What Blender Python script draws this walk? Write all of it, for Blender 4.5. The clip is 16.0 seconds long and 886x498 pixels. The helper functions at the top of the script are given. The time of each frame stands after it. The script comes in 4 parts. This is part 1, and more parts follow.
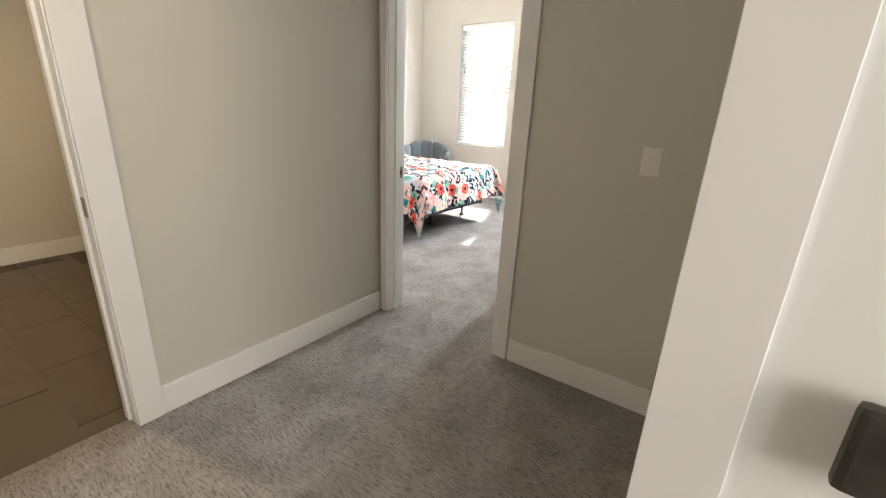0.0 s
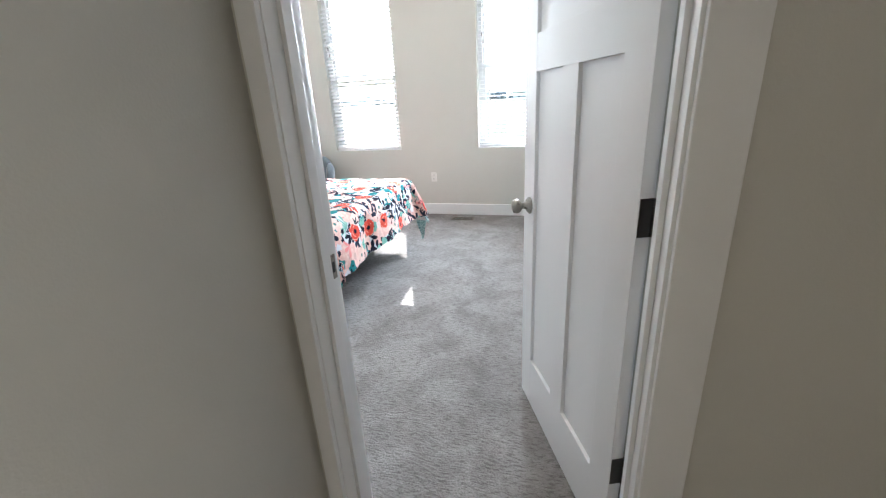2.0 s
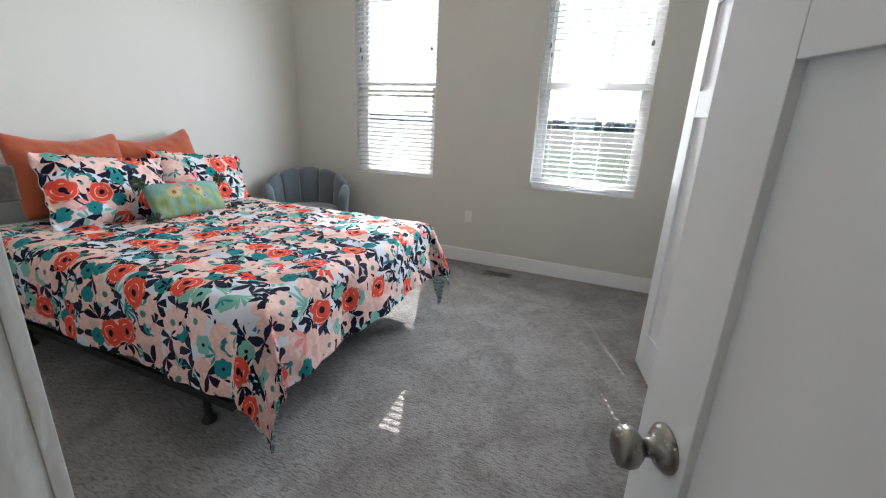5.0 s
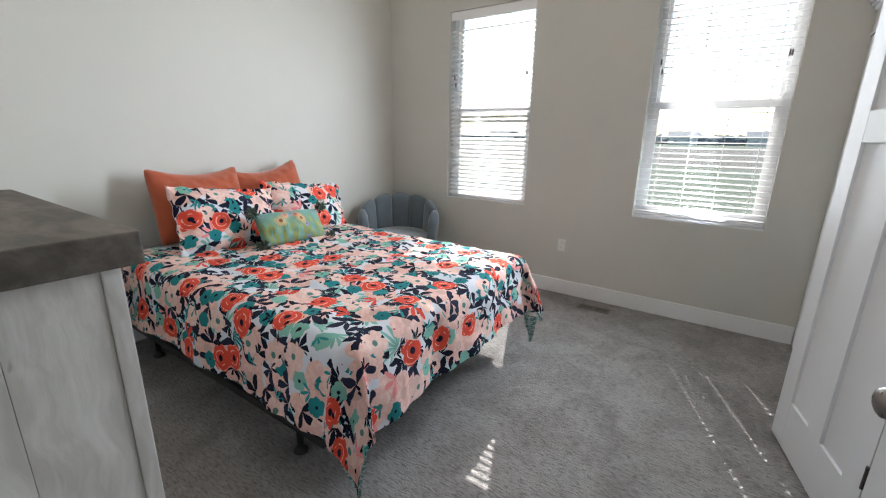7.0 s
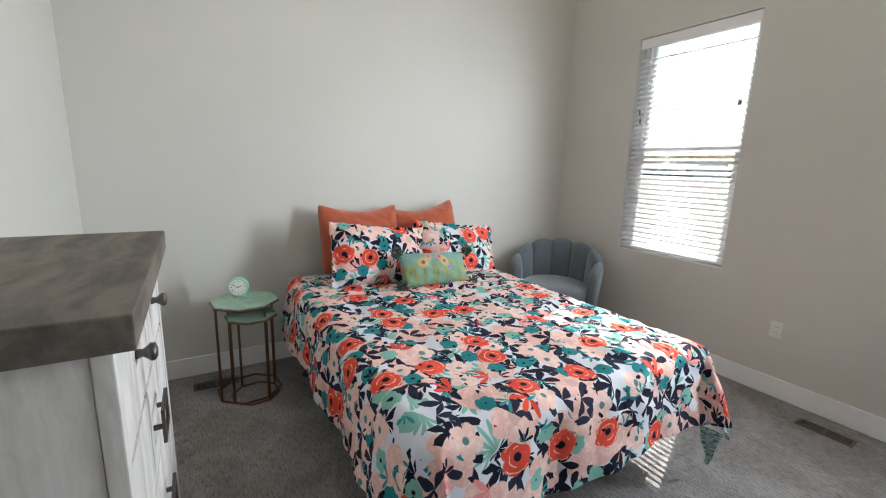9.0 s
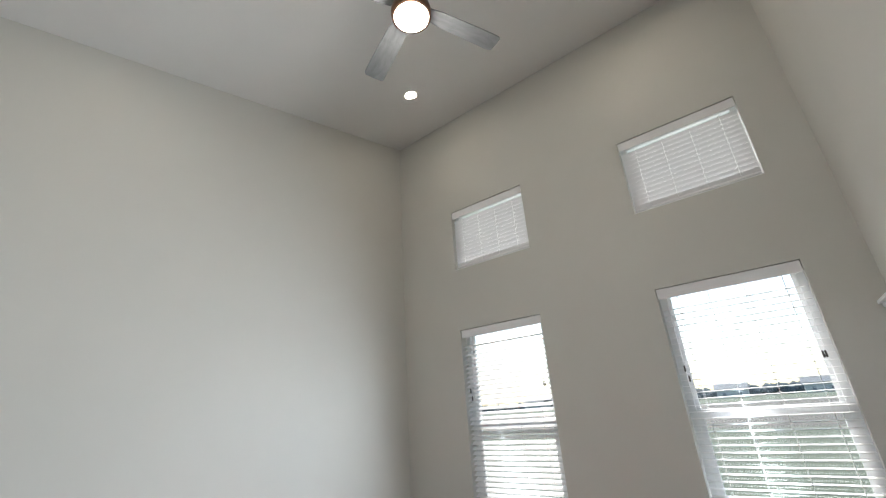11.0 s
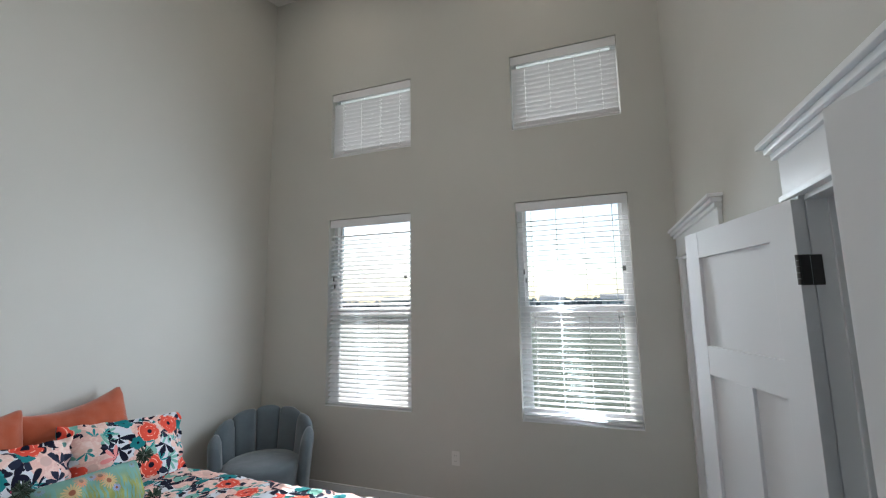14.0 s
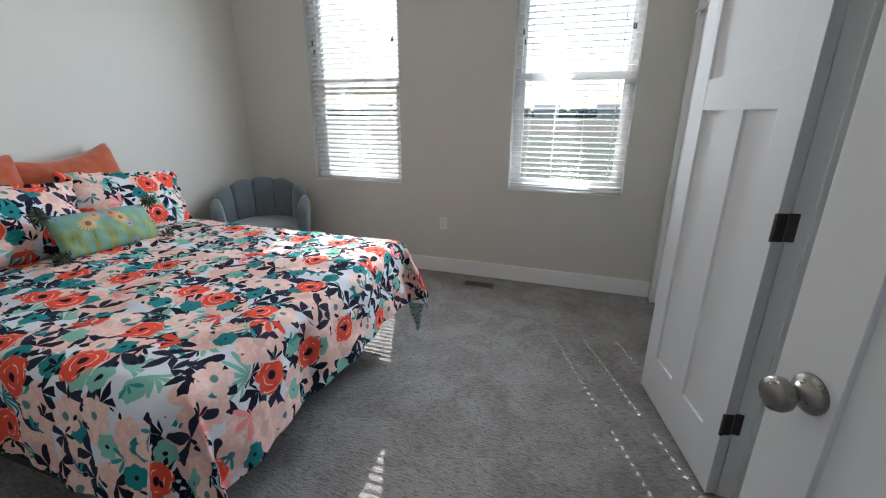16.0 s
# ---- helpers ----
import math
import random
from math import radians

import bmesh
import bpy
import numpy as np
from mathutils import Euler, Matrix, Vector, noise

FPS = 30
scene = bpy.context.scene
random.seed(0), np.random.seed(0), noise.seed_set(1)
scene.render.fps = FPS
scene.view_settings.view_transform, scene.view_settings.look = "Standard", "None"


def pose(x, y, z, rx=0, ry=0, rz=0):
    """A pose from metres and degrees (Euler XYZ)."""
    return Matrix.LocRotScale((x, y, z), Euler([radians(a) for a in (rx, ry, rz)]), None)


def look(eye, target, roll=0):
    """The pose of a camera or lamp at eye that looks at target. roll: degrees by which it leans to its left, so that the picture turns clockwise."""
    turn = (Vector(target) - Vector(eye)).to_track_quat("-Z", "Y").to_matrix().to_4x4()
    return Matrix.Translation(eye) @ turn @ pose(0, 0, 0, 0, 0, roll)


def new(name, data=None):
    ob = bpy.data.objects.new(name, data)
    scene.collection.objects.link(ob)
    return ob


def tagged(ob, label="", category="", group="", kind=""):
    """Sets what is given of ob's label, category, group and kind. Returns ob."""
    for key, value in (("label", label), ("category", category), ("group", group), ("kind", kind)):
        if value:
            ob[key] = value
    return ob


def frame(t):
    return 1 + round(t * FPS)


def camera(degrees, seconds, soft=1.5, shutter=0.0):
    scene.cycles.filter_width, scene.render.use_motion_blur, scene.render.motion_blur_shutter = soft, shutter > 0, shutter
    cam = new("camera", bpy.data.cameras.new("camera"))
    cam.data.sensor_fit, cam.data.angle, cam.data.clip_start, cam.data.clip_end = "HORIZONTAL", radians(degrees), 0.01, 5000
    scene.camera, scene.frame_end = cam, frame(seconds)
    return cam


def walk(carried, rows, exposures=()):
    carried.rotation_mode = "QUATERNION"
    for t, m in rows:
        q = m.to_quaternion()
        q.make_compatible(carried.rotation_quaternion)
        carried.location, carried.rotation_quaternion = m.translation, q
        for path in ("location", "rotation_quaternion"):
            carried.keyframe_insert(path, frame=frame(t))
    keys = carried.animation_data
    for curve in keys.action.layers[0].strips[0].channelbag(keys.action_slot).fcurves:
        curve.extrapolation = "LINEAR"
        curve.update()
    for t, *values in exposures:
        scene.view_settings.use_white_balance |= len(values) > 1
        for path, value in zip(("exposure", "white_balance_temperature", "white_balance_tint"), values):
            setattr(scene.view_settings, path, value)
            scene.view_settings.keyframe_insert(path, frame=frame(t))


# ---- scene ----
cam = camera(93.9, 16.0, soft=1.2)
PATH = [
    (0, (1.11, 0.522, 1.31), (0.019, 2.076, 0.682), 2.6),
    (0.5, (0.746, 0.776, 1.326), (-0.329, 2.326, 0.662), -0.8),
    (1, (0.448, 1.071, 1.321), (-0.438, 2.753, 0.702), -0.8),
    (1.5, (0.167, 1.32, 1.324), (-0.563, 3.082, 0.722), -0.3),
    (2, (-0.04, 1.584, 1.356), (-0.589, 3.386, 0.682), -3.2),
    (2.5, (-0.143, 1.912, 1.335), (-0.707, 3.72, 0.692), 0.2),
    (3, (-0.249, 2.225, 1.337), (-0.784, 4.048, 0.713), 1.0),
    (3.5, (-0.306, 2.493, 1.345), (-0.9, 4.301, 0.731), 0.9),
    (3.7, (-0.301, 2.591, 1.34), (-0.988, 4.38, 0.768), 1.9),
    (5.8, (-0.285, 2.684, 1.395), (-1.037, 4.435, 0.788), 2.9),
    (6, (-0.289, 2.69, 1.4), (-1.079, 4.425, 0.794), 2.6),
    (6.5, (-0.334, 2.697, 1.397), (-1.302, 4.349, 0.818), 1.2),
    (7, (-0.4, 2.757, 1.427), (-1.487, 4.353, 0.906), 1.0),
    (7.5, (-0.415, 2.916, 1.398), (-1.615, 4.429, 0.879), 2.3),
    (8, (-0.455, 3.082, 1.402), (-1.853, 4.405, 0.858), 4.6),
    (8.5, (-0.488, 3.149, 1.445), (-2.074, 4.246, 0.913), 3.2),
    (9, (-0.484, 3.133, 1.494), (-2.164, 4.146, 1.105), 1.8),
    (9.5, (-0.482, 3.111, 1.628), (-2.158, 4.202, 1.575), 0.5),
    (10, (-0.48, 3.042, 1.727), (-2.045, 4.24, 2.07), -1.0),
    (10.2, (-0.465, 3.034, 1.751), (-1.953, 4.279, 2.235), -1.5),
    (12.3, (-0.39, 2.993, 1.867), (-1.113, 4.676, 2.668), -2.6),
    (12.5, (-0.401, 2.983, 1.86), (-1.139, 4.732, 2.489), -2.5),
    (13, (-0.406, 2.986, 1.852), (-1.04, 4.765, 2.51), -2.7),
    (13.5, (-0.418, 3.001, 1.811), (-1.082, 4.823, 2.299), -1.4),
    (14, (-0.436, 3.016, 1.741), (-1.107, 4.881, 2.01), -0.8),
    (14.5, (-0.44, 3.042, 1.66), (-1.059, 4.944, 1.678), -0.2),
    (15, (-0.441, 3.046, 1.582), (-1.075, 4.932, 1.381), -0.3),
    (15.5, (-0.448, 3.034, 1.483), (-1.062, 4.887, 1.048), 0.1),
    (16, (-0.439, 3.019, 1.415), (-1.043, 4.822, 0.795), 0.3),
]
EXPOSURES = [(0.0, 5.1, 6850, 11), (0.5, 5.2, 6600, 10), (1.0, 5.15, 6200, 9), (1.5, 4.95, 6050, 9), (2.0, 4.8, 6050, 9), (2.5, 4.75, 6050, 9), (3.0, 4.25, 6050, 8), (3.7, 3.75, 6150, 9), (6.5, 3.65, 6350, 10), (9.0, 3.65, 6450, 10), (9.5, 3.45, 6400, 9), (10.2, 3.45, 6350, 9), (12.5, 3.6, 6200, 9), (13.0, 3.45, 6200, 9), (14.5, 3.1, 6050, 8), (16.0, 3.3, 6200, 9)]
walk(cam, [(t, look(eye, target, roll)) for t, eye, target, roll in PATH], EXPOSURES)

# world and sun: clear sky, sun through the window wall
SUN_EL, SUN_DX, SUN_DY = 42.0, 0.375, -0.927
world = bpy.data.worlds.new("sky")
scene.world = world
world.use_nodes = True
wn = world.node_tree.nodes
sky = wn.new("ShaderNodeTexSky")
sky.sky_type = "NISHITA"
sky.sun_disc = False
sky.sun_elevation = radians(SUN_EL)
sky.sun_rotation = math.atan2(-SUN_DX, -SUN_DY)
sky.altitude, sky.air_density, sky.dust_density = 100, 1.0, 1.5
wn["Background"].inputs["Strength"].default_value = 0.025
world.node_tree.links.new(sky.outputs[0], wn["Background"].inputs["Color"])
sun = new("sun", bpy.data.lights.new("sun", "SUN"))
sun.data.energy, sun.data.angle, sun.data.color = 1.15, radians(0.28), (1.0, 0.95, 0.88)
# the sky's light from the two tall windows, thrown across to the bed wall
for wx, ax, ay, cone, watts in ((-2.45, -0.15, -0.99, 140, 1.1), (-0.58, -0.50, -0.87, 125, 4.7)):
    pane = new("window_skylight", bpy.data.lights.new("window_skylight", "AREA"))
    pane.data.shape, pane.data.size, pane.data.size_y = "RECTANGLE", 0.30, 1.7
    pane.data.energy, pane.data.color, pane.data.spread = watts, (0.86, 0.93, 1.0), radians(cone)
    pane.matrix_world = look((wx, 6.50, 1.70), (wx + ax, 6.50 + ay, 1.56))
sl = math.hypot(SUN_DX, SUN_DY) * math.tan(radians(SUN_EL))
sun.matrix_world = look((-2, 14, 12), Vector((-2, 14, 12)) + Vector((SUN_DX, SUN_DY, -sl)))


# ---- small node language ----
class Mat:
    def __init__(self, name, rough=0.6, metal=0.0):
        self.m = bpy.data.materials.new(name)
        self.m.use_nodes = True
        self.t = self.m.node_tree
        self.b = self.t.nodes["Principled BSDF"]
        self.put("Roughness", rough)
        self.put("Metallic", metal)

    def put(self, key, value, node=None):
        socket = (node or self.b).inputs[key]
        if hasattr(value, "is_output"):
            self.t.links.new(value, socket)
        else:
            if isinstance(value, tuple) and len(value) == 3 and socket.type == "RGBA":
                value = (*value, 1)
            socket.default_value = value

    def math(self, op, a, b=0.0, c=0.0):
        n = self.t.nodes.new("ShaderNodeMath")
        n.operation = op
        for i, v in enumerate((a, b, c)):
            self.put(i, v, n)
        return n.outputs[0]

    def vmath(self, op, a, b=(0, 0, 0), out=0):
        n = self.t.nodes.new("ShaderNodeVectorMath")
        n.operation = op
        self.put(0, a, n)
        if op == "SCALE":
            self.put("Scale", b, n)
        else:
            self.put(1, b, n)
        return n.outputs[out]

    def mix(self, f, a, b):
        n = self.t.nodes.new("ShaderNodeMix")
        n.data_type = "RGBA"
        for key, v in (("Factor_Float", f), ("A_Color", a), ("B_Color", b)):
            socket = [s for s in n.inputs if s.identifier == key][0]
            if hasattr(v, "is_output"):
                self.t.links.new(v, socket)
            else:
                socket.default_value = (*v, 1) if isinstance(v, tuple) else v
        return [s for s in n.outputs if s.identifier == "Result_Color"][0]

    def coord(self, which="Object"):
        return self.t.nodes.new("ShaderNodeTexCoord").outputs[which]

    def world(self):
        return self.t.nodes.new("ShaderNodeNewGeometry").outputs["Position"]

    def scaled(self, v, s):
        return self.vmath("MULTIPLY", v, s)

    def noise(self, v, scale, detail=3.0, rough=0.55, out=0):
        n = self.t.nodes.new("ShaderNodeTexNoise")
        self.put("Vector", v, n)
        self.put("Scale", scale, n)
        self.put("Detail", detail, n)
        self.put("Roughness", rough, n)
        return n.outputs[out]

    def step(self, v, lo, hi, a=0.0, b=1.0):
        n = self.t.nodes.new("ShaderNodeMapRange")
        n.interpolation_type = "SMOOTHSTEP"
        for i, x in enumerate((v, lo, hi, a, b)):
            self.put(i, x, n)
        return n.outputs[0]

    def bump(self, h, strength=0.3, dist=0.01):
        n = self.t.nodes.new("ShaderNodeBump")
        self.put("Height", h, n)
        n.inputs["Strength"].default_value, n.inputs["Distance"].default_value = strength, dist
        self.t.links.new(n.outputs[0], self.b.inputs["Normal"])

    def color(self, c):
        self.put("Base Color", c)
        return self


def paint(name, base, rough=0.55, grain=0.15, size=120.0, vary=0.05):
    m = Mat(name, rough)
    p = m.world()
    n = m.noise(p, 1.3, 4)
    f = m.noise(p, size, 2)
    lo, hi = tuple(c * (1 - vary) for c in base), tuple(min(1, c * (1 + vary)) for c in base)
    m.color(m.mix(n, lo, hi))
    m.bump(f, grain, 0.002)
    return m.m


def metal(name, base, rough=0.3):
    m = Mat(name, rough, 1.0)
    p = m.coord()
    n = m.noise(p, 60, 3)
    m.color(m.mix(n, tuple(c * 0.85 for c in base), base))
    m.put("Roughness", m.step(n, 0.3, 0.7, rough * 0.8, rough * 1.25))
    return m.m


def plain(name, base, rough=0.5, emit=0.0):
    m = Mat(name, rough).color(base)
    if emit:
        m.put("Emission Color", base)
        m.put("Emission Strength", emit)
    return m.m


def carpet_mat():
    m = Mat("carpet", 0.95)
    p = m.world()
    big = m.noise(p, 1.3, 3, 0.6)
    patch = m.noise(m.vmath("ADD", p, m.vmath("SCALE", m.noise(p, 2.5, 2, out=1), 0.5)), 4.0, 4, 0.62)
    tuft = m.noise(p, 110, 3, 0.7)
    streak = m.noise(m.scaled(m.vmath("ADD", p, m.vmath("SCALE", m.noise(p, 6, 2, out=1), 0.05)), (26, 120, 1)), 1.0, 3, 0.65)
    c = m.mix(big, (0.250, 0.236, 0.234), (0.315, 0.300, 0.298))
    c = m.mix(m.step(patch, 0.44, 0.62, 0, 0.55), c, (0.40, 0.386, 0.384))
    c = m.mix(m.step(patch, 0.46, 0.30, 0, 0.45), c, (0.175, 0.163, 0.160))
    c = m.mix(m.step(streak, 0.52, 0.34, 0, 0.60), c, (0.095, 0.088, 0.086))
    c = m.mix(m.step(tuft, 0.48, 0.32, 0, 0.45), c, (0.095, 0.088, 0.085))
    c = m.mix(m.step(streak, 0.58, 0.72, 0, 0.45), c, (0.46, 0.445, 0.44))
    m.color(c)
    m.put("Specular IOR Level", 0.1)
    m.bump(m.math("ADD", tuft, m.math("MULTIPLY", streak, 1.2)), 0.8, 0.009)
    return m.m


def tile_mat():
    m = Mat("tile", 0.35)
    p = m.world()
    n = m.noise(m.scaled(p, (1, 3, 1)), 2.2, 5, 0.65)
    c = m.mix(n, (0.045, 0.033, 0.022), (0.115, 0.088, 0.060))
    rnd = m.t.nodes.new("ShaderNodeObjectInfo").outputs["Random"]
    c = m.mix(m.math("MULTIPLY", rnd, 0.25), c, (0.06, 0.05, 0.04))
    m.color(c)
    m.bump(m.noise(p, 40, 3), 0.1, 0.003)
    return m.m


def petals(m, uv, size, jitter, offset, radius, n, sharp, keep, half=False, slim=0.6):
    """Scattered rosettes on cloth: returns mask, distance from the middle (0 to 1 at the rim), and a random number."""
    v = m.t.nodes.new("ShaderNodeTexVoronoi")
    v.voronoi_dimensions = "2D"
    uv = m.vmath("ADD", uv, offset)
    m.put("Vector", uv, v)
    m.put("Scale", 1.0 / size, v)
    m.put("Randomness", jitter, v)
    d = m.vmath("SUBTRACT", uv, v.outputs["Position"])
    sep = m.t.nodes.new("ShaderNodeSeparateXYZ")
    m.put(0, d, sep)
    col = m.t.nodes.new("ShaderNodeSeparateColor")
    m.put(0, v.outputs["Color"], col)
    r = m.math("MULTIPLY", m.vmath("LENGTH", d, out=1), 1.0 / radius)
    a = m.math("ADD", m.math("ARCTAN2", sep.outputs[1], sep.outputs[0]), m.math("MULTIPLY", col.outputs[0], 6.283))
    w = m.math("ABSOLUTE", m.math("COSINE", m.math("MULTIPLY", a, n / 2)))
    rim = m.math("ADD", 1.0 - sharp, m.math("MULTIPLY", m.math("POWER", w, slim), sharp))
    if half:
        rim = m.math("MULTIPLY", rim, m.step(m.math("COSINE", a), -0.35, 0.25))
    wob = m.noise(uv, 1.2 / radius, 2)
    rim = m.math("MULTIPLY", rim, m.math("ADD", 0.75, m.math("MULTIPLY", wob, 0.5)))
    mask = m.step(m.math("SUBTRACT", rim, r), 0.0, 0.06)
    mask = m.math("MULTIPLY", mask, m.math("LESS_THAN", col.outputs[1], keep))
    return mask, r, col.outputs[2], w


def floral(name, shift):
    m = Mat(name, 0.85)
    uv0 = m.coord("UV")
    uv = m.vmath("ADD", uv0, shift)
    uv = m.vmath("ADD", uv, m.vmath("SCALE", m.noise(uv, 9.0, 2, out=1), 0.02))
    c = m.mix(m.noise(uv, 4.0, 2), (0.58, 0.61, 0.68), (0.67, 0.69, 0.74))
    dark, coral, peach, teal, mint, pink = (0.009, 0.010, 0.024), (0.70, 0.080, 0.050), (0.72, 0.45, 0.40), (0.02, 0.20, 0.22), (0.20, 0.44, 0.37), (0.78, 0.28, 0.28)

    def lay(size, off, radius, n, sharp, keep, tint, half=False, vein=None, core=None, ring=None, alt=None, slim=0.6):
        nonlocal c
        mask, r, rnd, w = petals(m, uv, size, 0.75, off, radius, n, sharp, keep, half, slim)
        t = tint if alt is None else m.mix(m.math("GREATER_THAN", rnd, 0.5), tint, alt)
        if vein:
            t = m.mix(m.math("MULTIPLY", m.step(m.noise(uv, 55, 2), 0.45, 0.65), 0.7), t, vein)
        if ring:
            rr = m.math("ABSOLUTE", m.math("SINE", m.math("MULTIPLY", r, 9.0)))
            t = m.mix(m.math("MULTIPLY", m.step(rr, 0.93, 0.99), m.step(m.noise(uv, 30, 1), 0.45, 0.55)), t, ring)
        if core:
            t = m.mix(m.step(r, 0.30, 0.24), t, core)
        c = m.mix(mask, c, t)

    lay(0.180, (0.31, 0.17, 0), 0.098, 13, 0.90, 0.85, teal, True, alt=mint, slim=0.9)
    lay(0.150, (1.77, 0.93, 0), 0.112, 7, 0.97, 0.80, dark, True, slim=1.0)
    lay(0.205, (0.05, 0.61, 0), 0.108, 5, 0.34, 0.80, peach, vein=(0.82, 0.60, 0.54), core=(0.60, 0.40, 0.36))
    lay(0.125, (2.31, 1.47, 0), 0.088, 5, 0.96, 0.92, dark, True, alt=(0.02, 0.025, 0.05), slim=1.0)
    lay(0.230, (0.83, 2.2, 0), 0.080, 7, 0.95, 0.55, coral, True, alt=pink, slim=1.2)
    lay(0.150, (3.1, 0.4, 0), 0.044, 6, 0.18, 0.75, teal, core=dark, alt=mint)
    lay(0.220, (0.47, 3.3, 0), 0.062, 5, 0.30, 0.6, (0.76, 0.52, 0.46), vein=(0.83, 0.66, 0.62), core=(0.10, 0.22, 0.20))
    lay(0.110, (6.1, 2.7, 0), 0.050, 7, 0.97, 0.50, (0.03, 0.26, 0.28), True, alt=dark, slim=1.5)
    lay(0.275, (4.2, 1.9, 0), 0.070, 7, 0.16, 0.70, coral, core=dark, ring=(0.92, 0.50, 0.38))
    lay(0.075, (7.7, 3.9, 0), 0.030, 3, 0.97, 0.40, dark, True, slim=1.6)
    lay(0.060, (5.2, 0.2, 0), 0.008, 4, 0.0, 0.35, (0.45, 0.04, 0.12), alt=dark)
    m.color(c)
    m.bump(m.math("ADD", m.noise(uv0, 420, 2), m.math("MULTIPLY", m.noise(m.scaled(uv0, (1, 1.6, 1)), 9, 3), 6.0)), 0.25, 0.004)
    m.put("Specular IOR Level", 0.12)
    return m.m


def lining_mat():
    m = Mat("comforter lining", 0.9)
    n = m.noise(m.coord("UV"), 60, 3)
    m.color(m.mix(m.step(n, 0.42, 0.56), (0.10, 0.22, 0.22), (0.42, 0.55, 0.53)))
    return m.m


def velvet(name, base):
    m = Mat(name, 0.9)
    p = m.coord()
    n = m.noise(p, 7, 3)
    m.color(m.mix(n, tuple(c * 0.7 for c in base), tuple(c * 1.2 for c in base)))
    m.put("Sheen Weight", 0.5)
    fold = m.noise(m.vmath("ADD", m.scaled(p, (5, 5, 11)), m.vmath("SCALE", m.noise(p, 4, 2, out=1), 1.5)), 1.0, 3)
    m.bump(m.math("ADD", m.math("MULTIPLY", m.noise(p, 300, 2), 0.15), fold), 0.45, 0.012)
    return m.m


def lumbar_mat():
    m = Mat("embroidered cushion", 0.85)
    uv = m.coord("UV")
    wu = m.vmath("ADD", uv, m.vmath("SCALE", m.noise(uv, 14, 2, out=1), 0.03))
    sep = m.t.nodes.new("ShaderNodeSeparateXYZ")
    m.put(0, uv, sep)
    c = m.mix(m.noise(uv, 6, 2), (0.10, 0.25, 0.22), (0.20, 0.38, 0.33))
    low = m.step(sep.outputs[1], 0.23, 0.10)
    blade = m.noise(m.scaled(wu, (70, 7, 1)), 1.0, 3)
    g = m.mix(m.noise(uv, 18, 2), (0.05, 0.14, 0.06), (0.42, 0.38, 0.08))
    c = m.mix(m.math("MULTIPLY", low, m.step(blade, 0.44, 0.54)), c, g)
    for off, col, rad, sz in (((0.1, 0.03, 0), (0.50, 0.36, 0.18), 0.045, 0.17), ((0.33, 0.41, 0), (0.62, 0.22, 0.12), 0.035, 0.12), ((0.7, 0.2, 0), (0.25, 0.28, 0.5), 0.022, 0.10)):
        mask, r, rnd, w = petals(m, uv, sz, 0.8, off, rad, 16, 0.75, 0.25)
        c = m.mix(m.math("MULTIPLY", mask, m.step(sep.outputs[1], 0.24, 0.17)), c, m.mix(m.step(r, 0.35, 0.25), col, (0.25, 0.08, 0.04)))
    m.color(c)
    m.bump(m.noise(uv, 200, 2), 0.3, 0.003)
    return m.m


def wood_mat(name, a, b, stretch=(1, 14, 14), scale=3.0, crack=0.0, rough=0.6, cracks=(0.05, 0.045, 0.04)):
    m = Mat(name, rough)
    p = m.coord()
    q = m.vmath("ADD", m.scaled(p, stretch), m.vmath("SCALE", m.noise(p, 2.5, 3, out=1), 1.2))
    n = m.noise(q, scale, 5, 0.6)
    c = m.mix(m.step(n, 0.3, 0.7), a, b)
    if crack:
        k = m.noise(q, scale * 0.55, 3, 0.7)
        c = m.mix(m.math("MULTIPLY", m.step(k, crack, crack + 0.06), 0.75), c, cracks)
    m.color(c)
    m.bump(n, 0.25, 0.004)
    return m.m


def field_mat():
    m = Mat("field", 0.95)
    p = m.world()
    sep = m.t.nodes.new("ShaderNodeSeparateXYZ")
    m.put(0, p, sep)
    y = m.math("ADD", sep.outputs[1], m.math("MULTIPLY", m.noise(p, 0.02, 2), 30))
    grass = m.mix(m.noise(p, 1.5, 4), (0.022, 0.035, 0.018), (0.036, 0.048, 0.025))
    soil = m.mix(m.noise(m.scaled(p, (0.02, 0.3, 1)), 1.0, 4), (0.034, 0.026, 0.023), (0.052, 0.042, 0.037))
    c = m.mix(m.step(y, 55, 62), grass, soil)
    c = m.mix(m.step(y, 170, 190), c, (0.035, 0.05, 0.025))
    m.color(c)
    return m.m


def glass_mat():
    m = bpy.data.materials.new("window glass")
    m.use_nodes = True
    t = m.node_tree
    t.nodes.clear()
    out, mixn = t.nodes.new("ShaderNodeOutputMaterial"), t.nodes.new("ShaderNodeMixShader")
    tr, gl = t.nodes.new("ShaderNodeBsdfTransparent"), t.nodes.new("ShaderNodeBsdfGlossy")
    tr.inputs[0].default_value = (0.93, 0.96, 0.95, 1)
    gl.inputs["Roughness"].default_value = 0.02
    mixn.inputs[0].default_value = 0.06
    t.links.new(tr.outputs[0], mixn.inputs[1])
    t.links.new(gl.outputs[0], mixn.inputs[2])
    t.links.new(mixn.outputs[0], out.inputs[0])
    return m


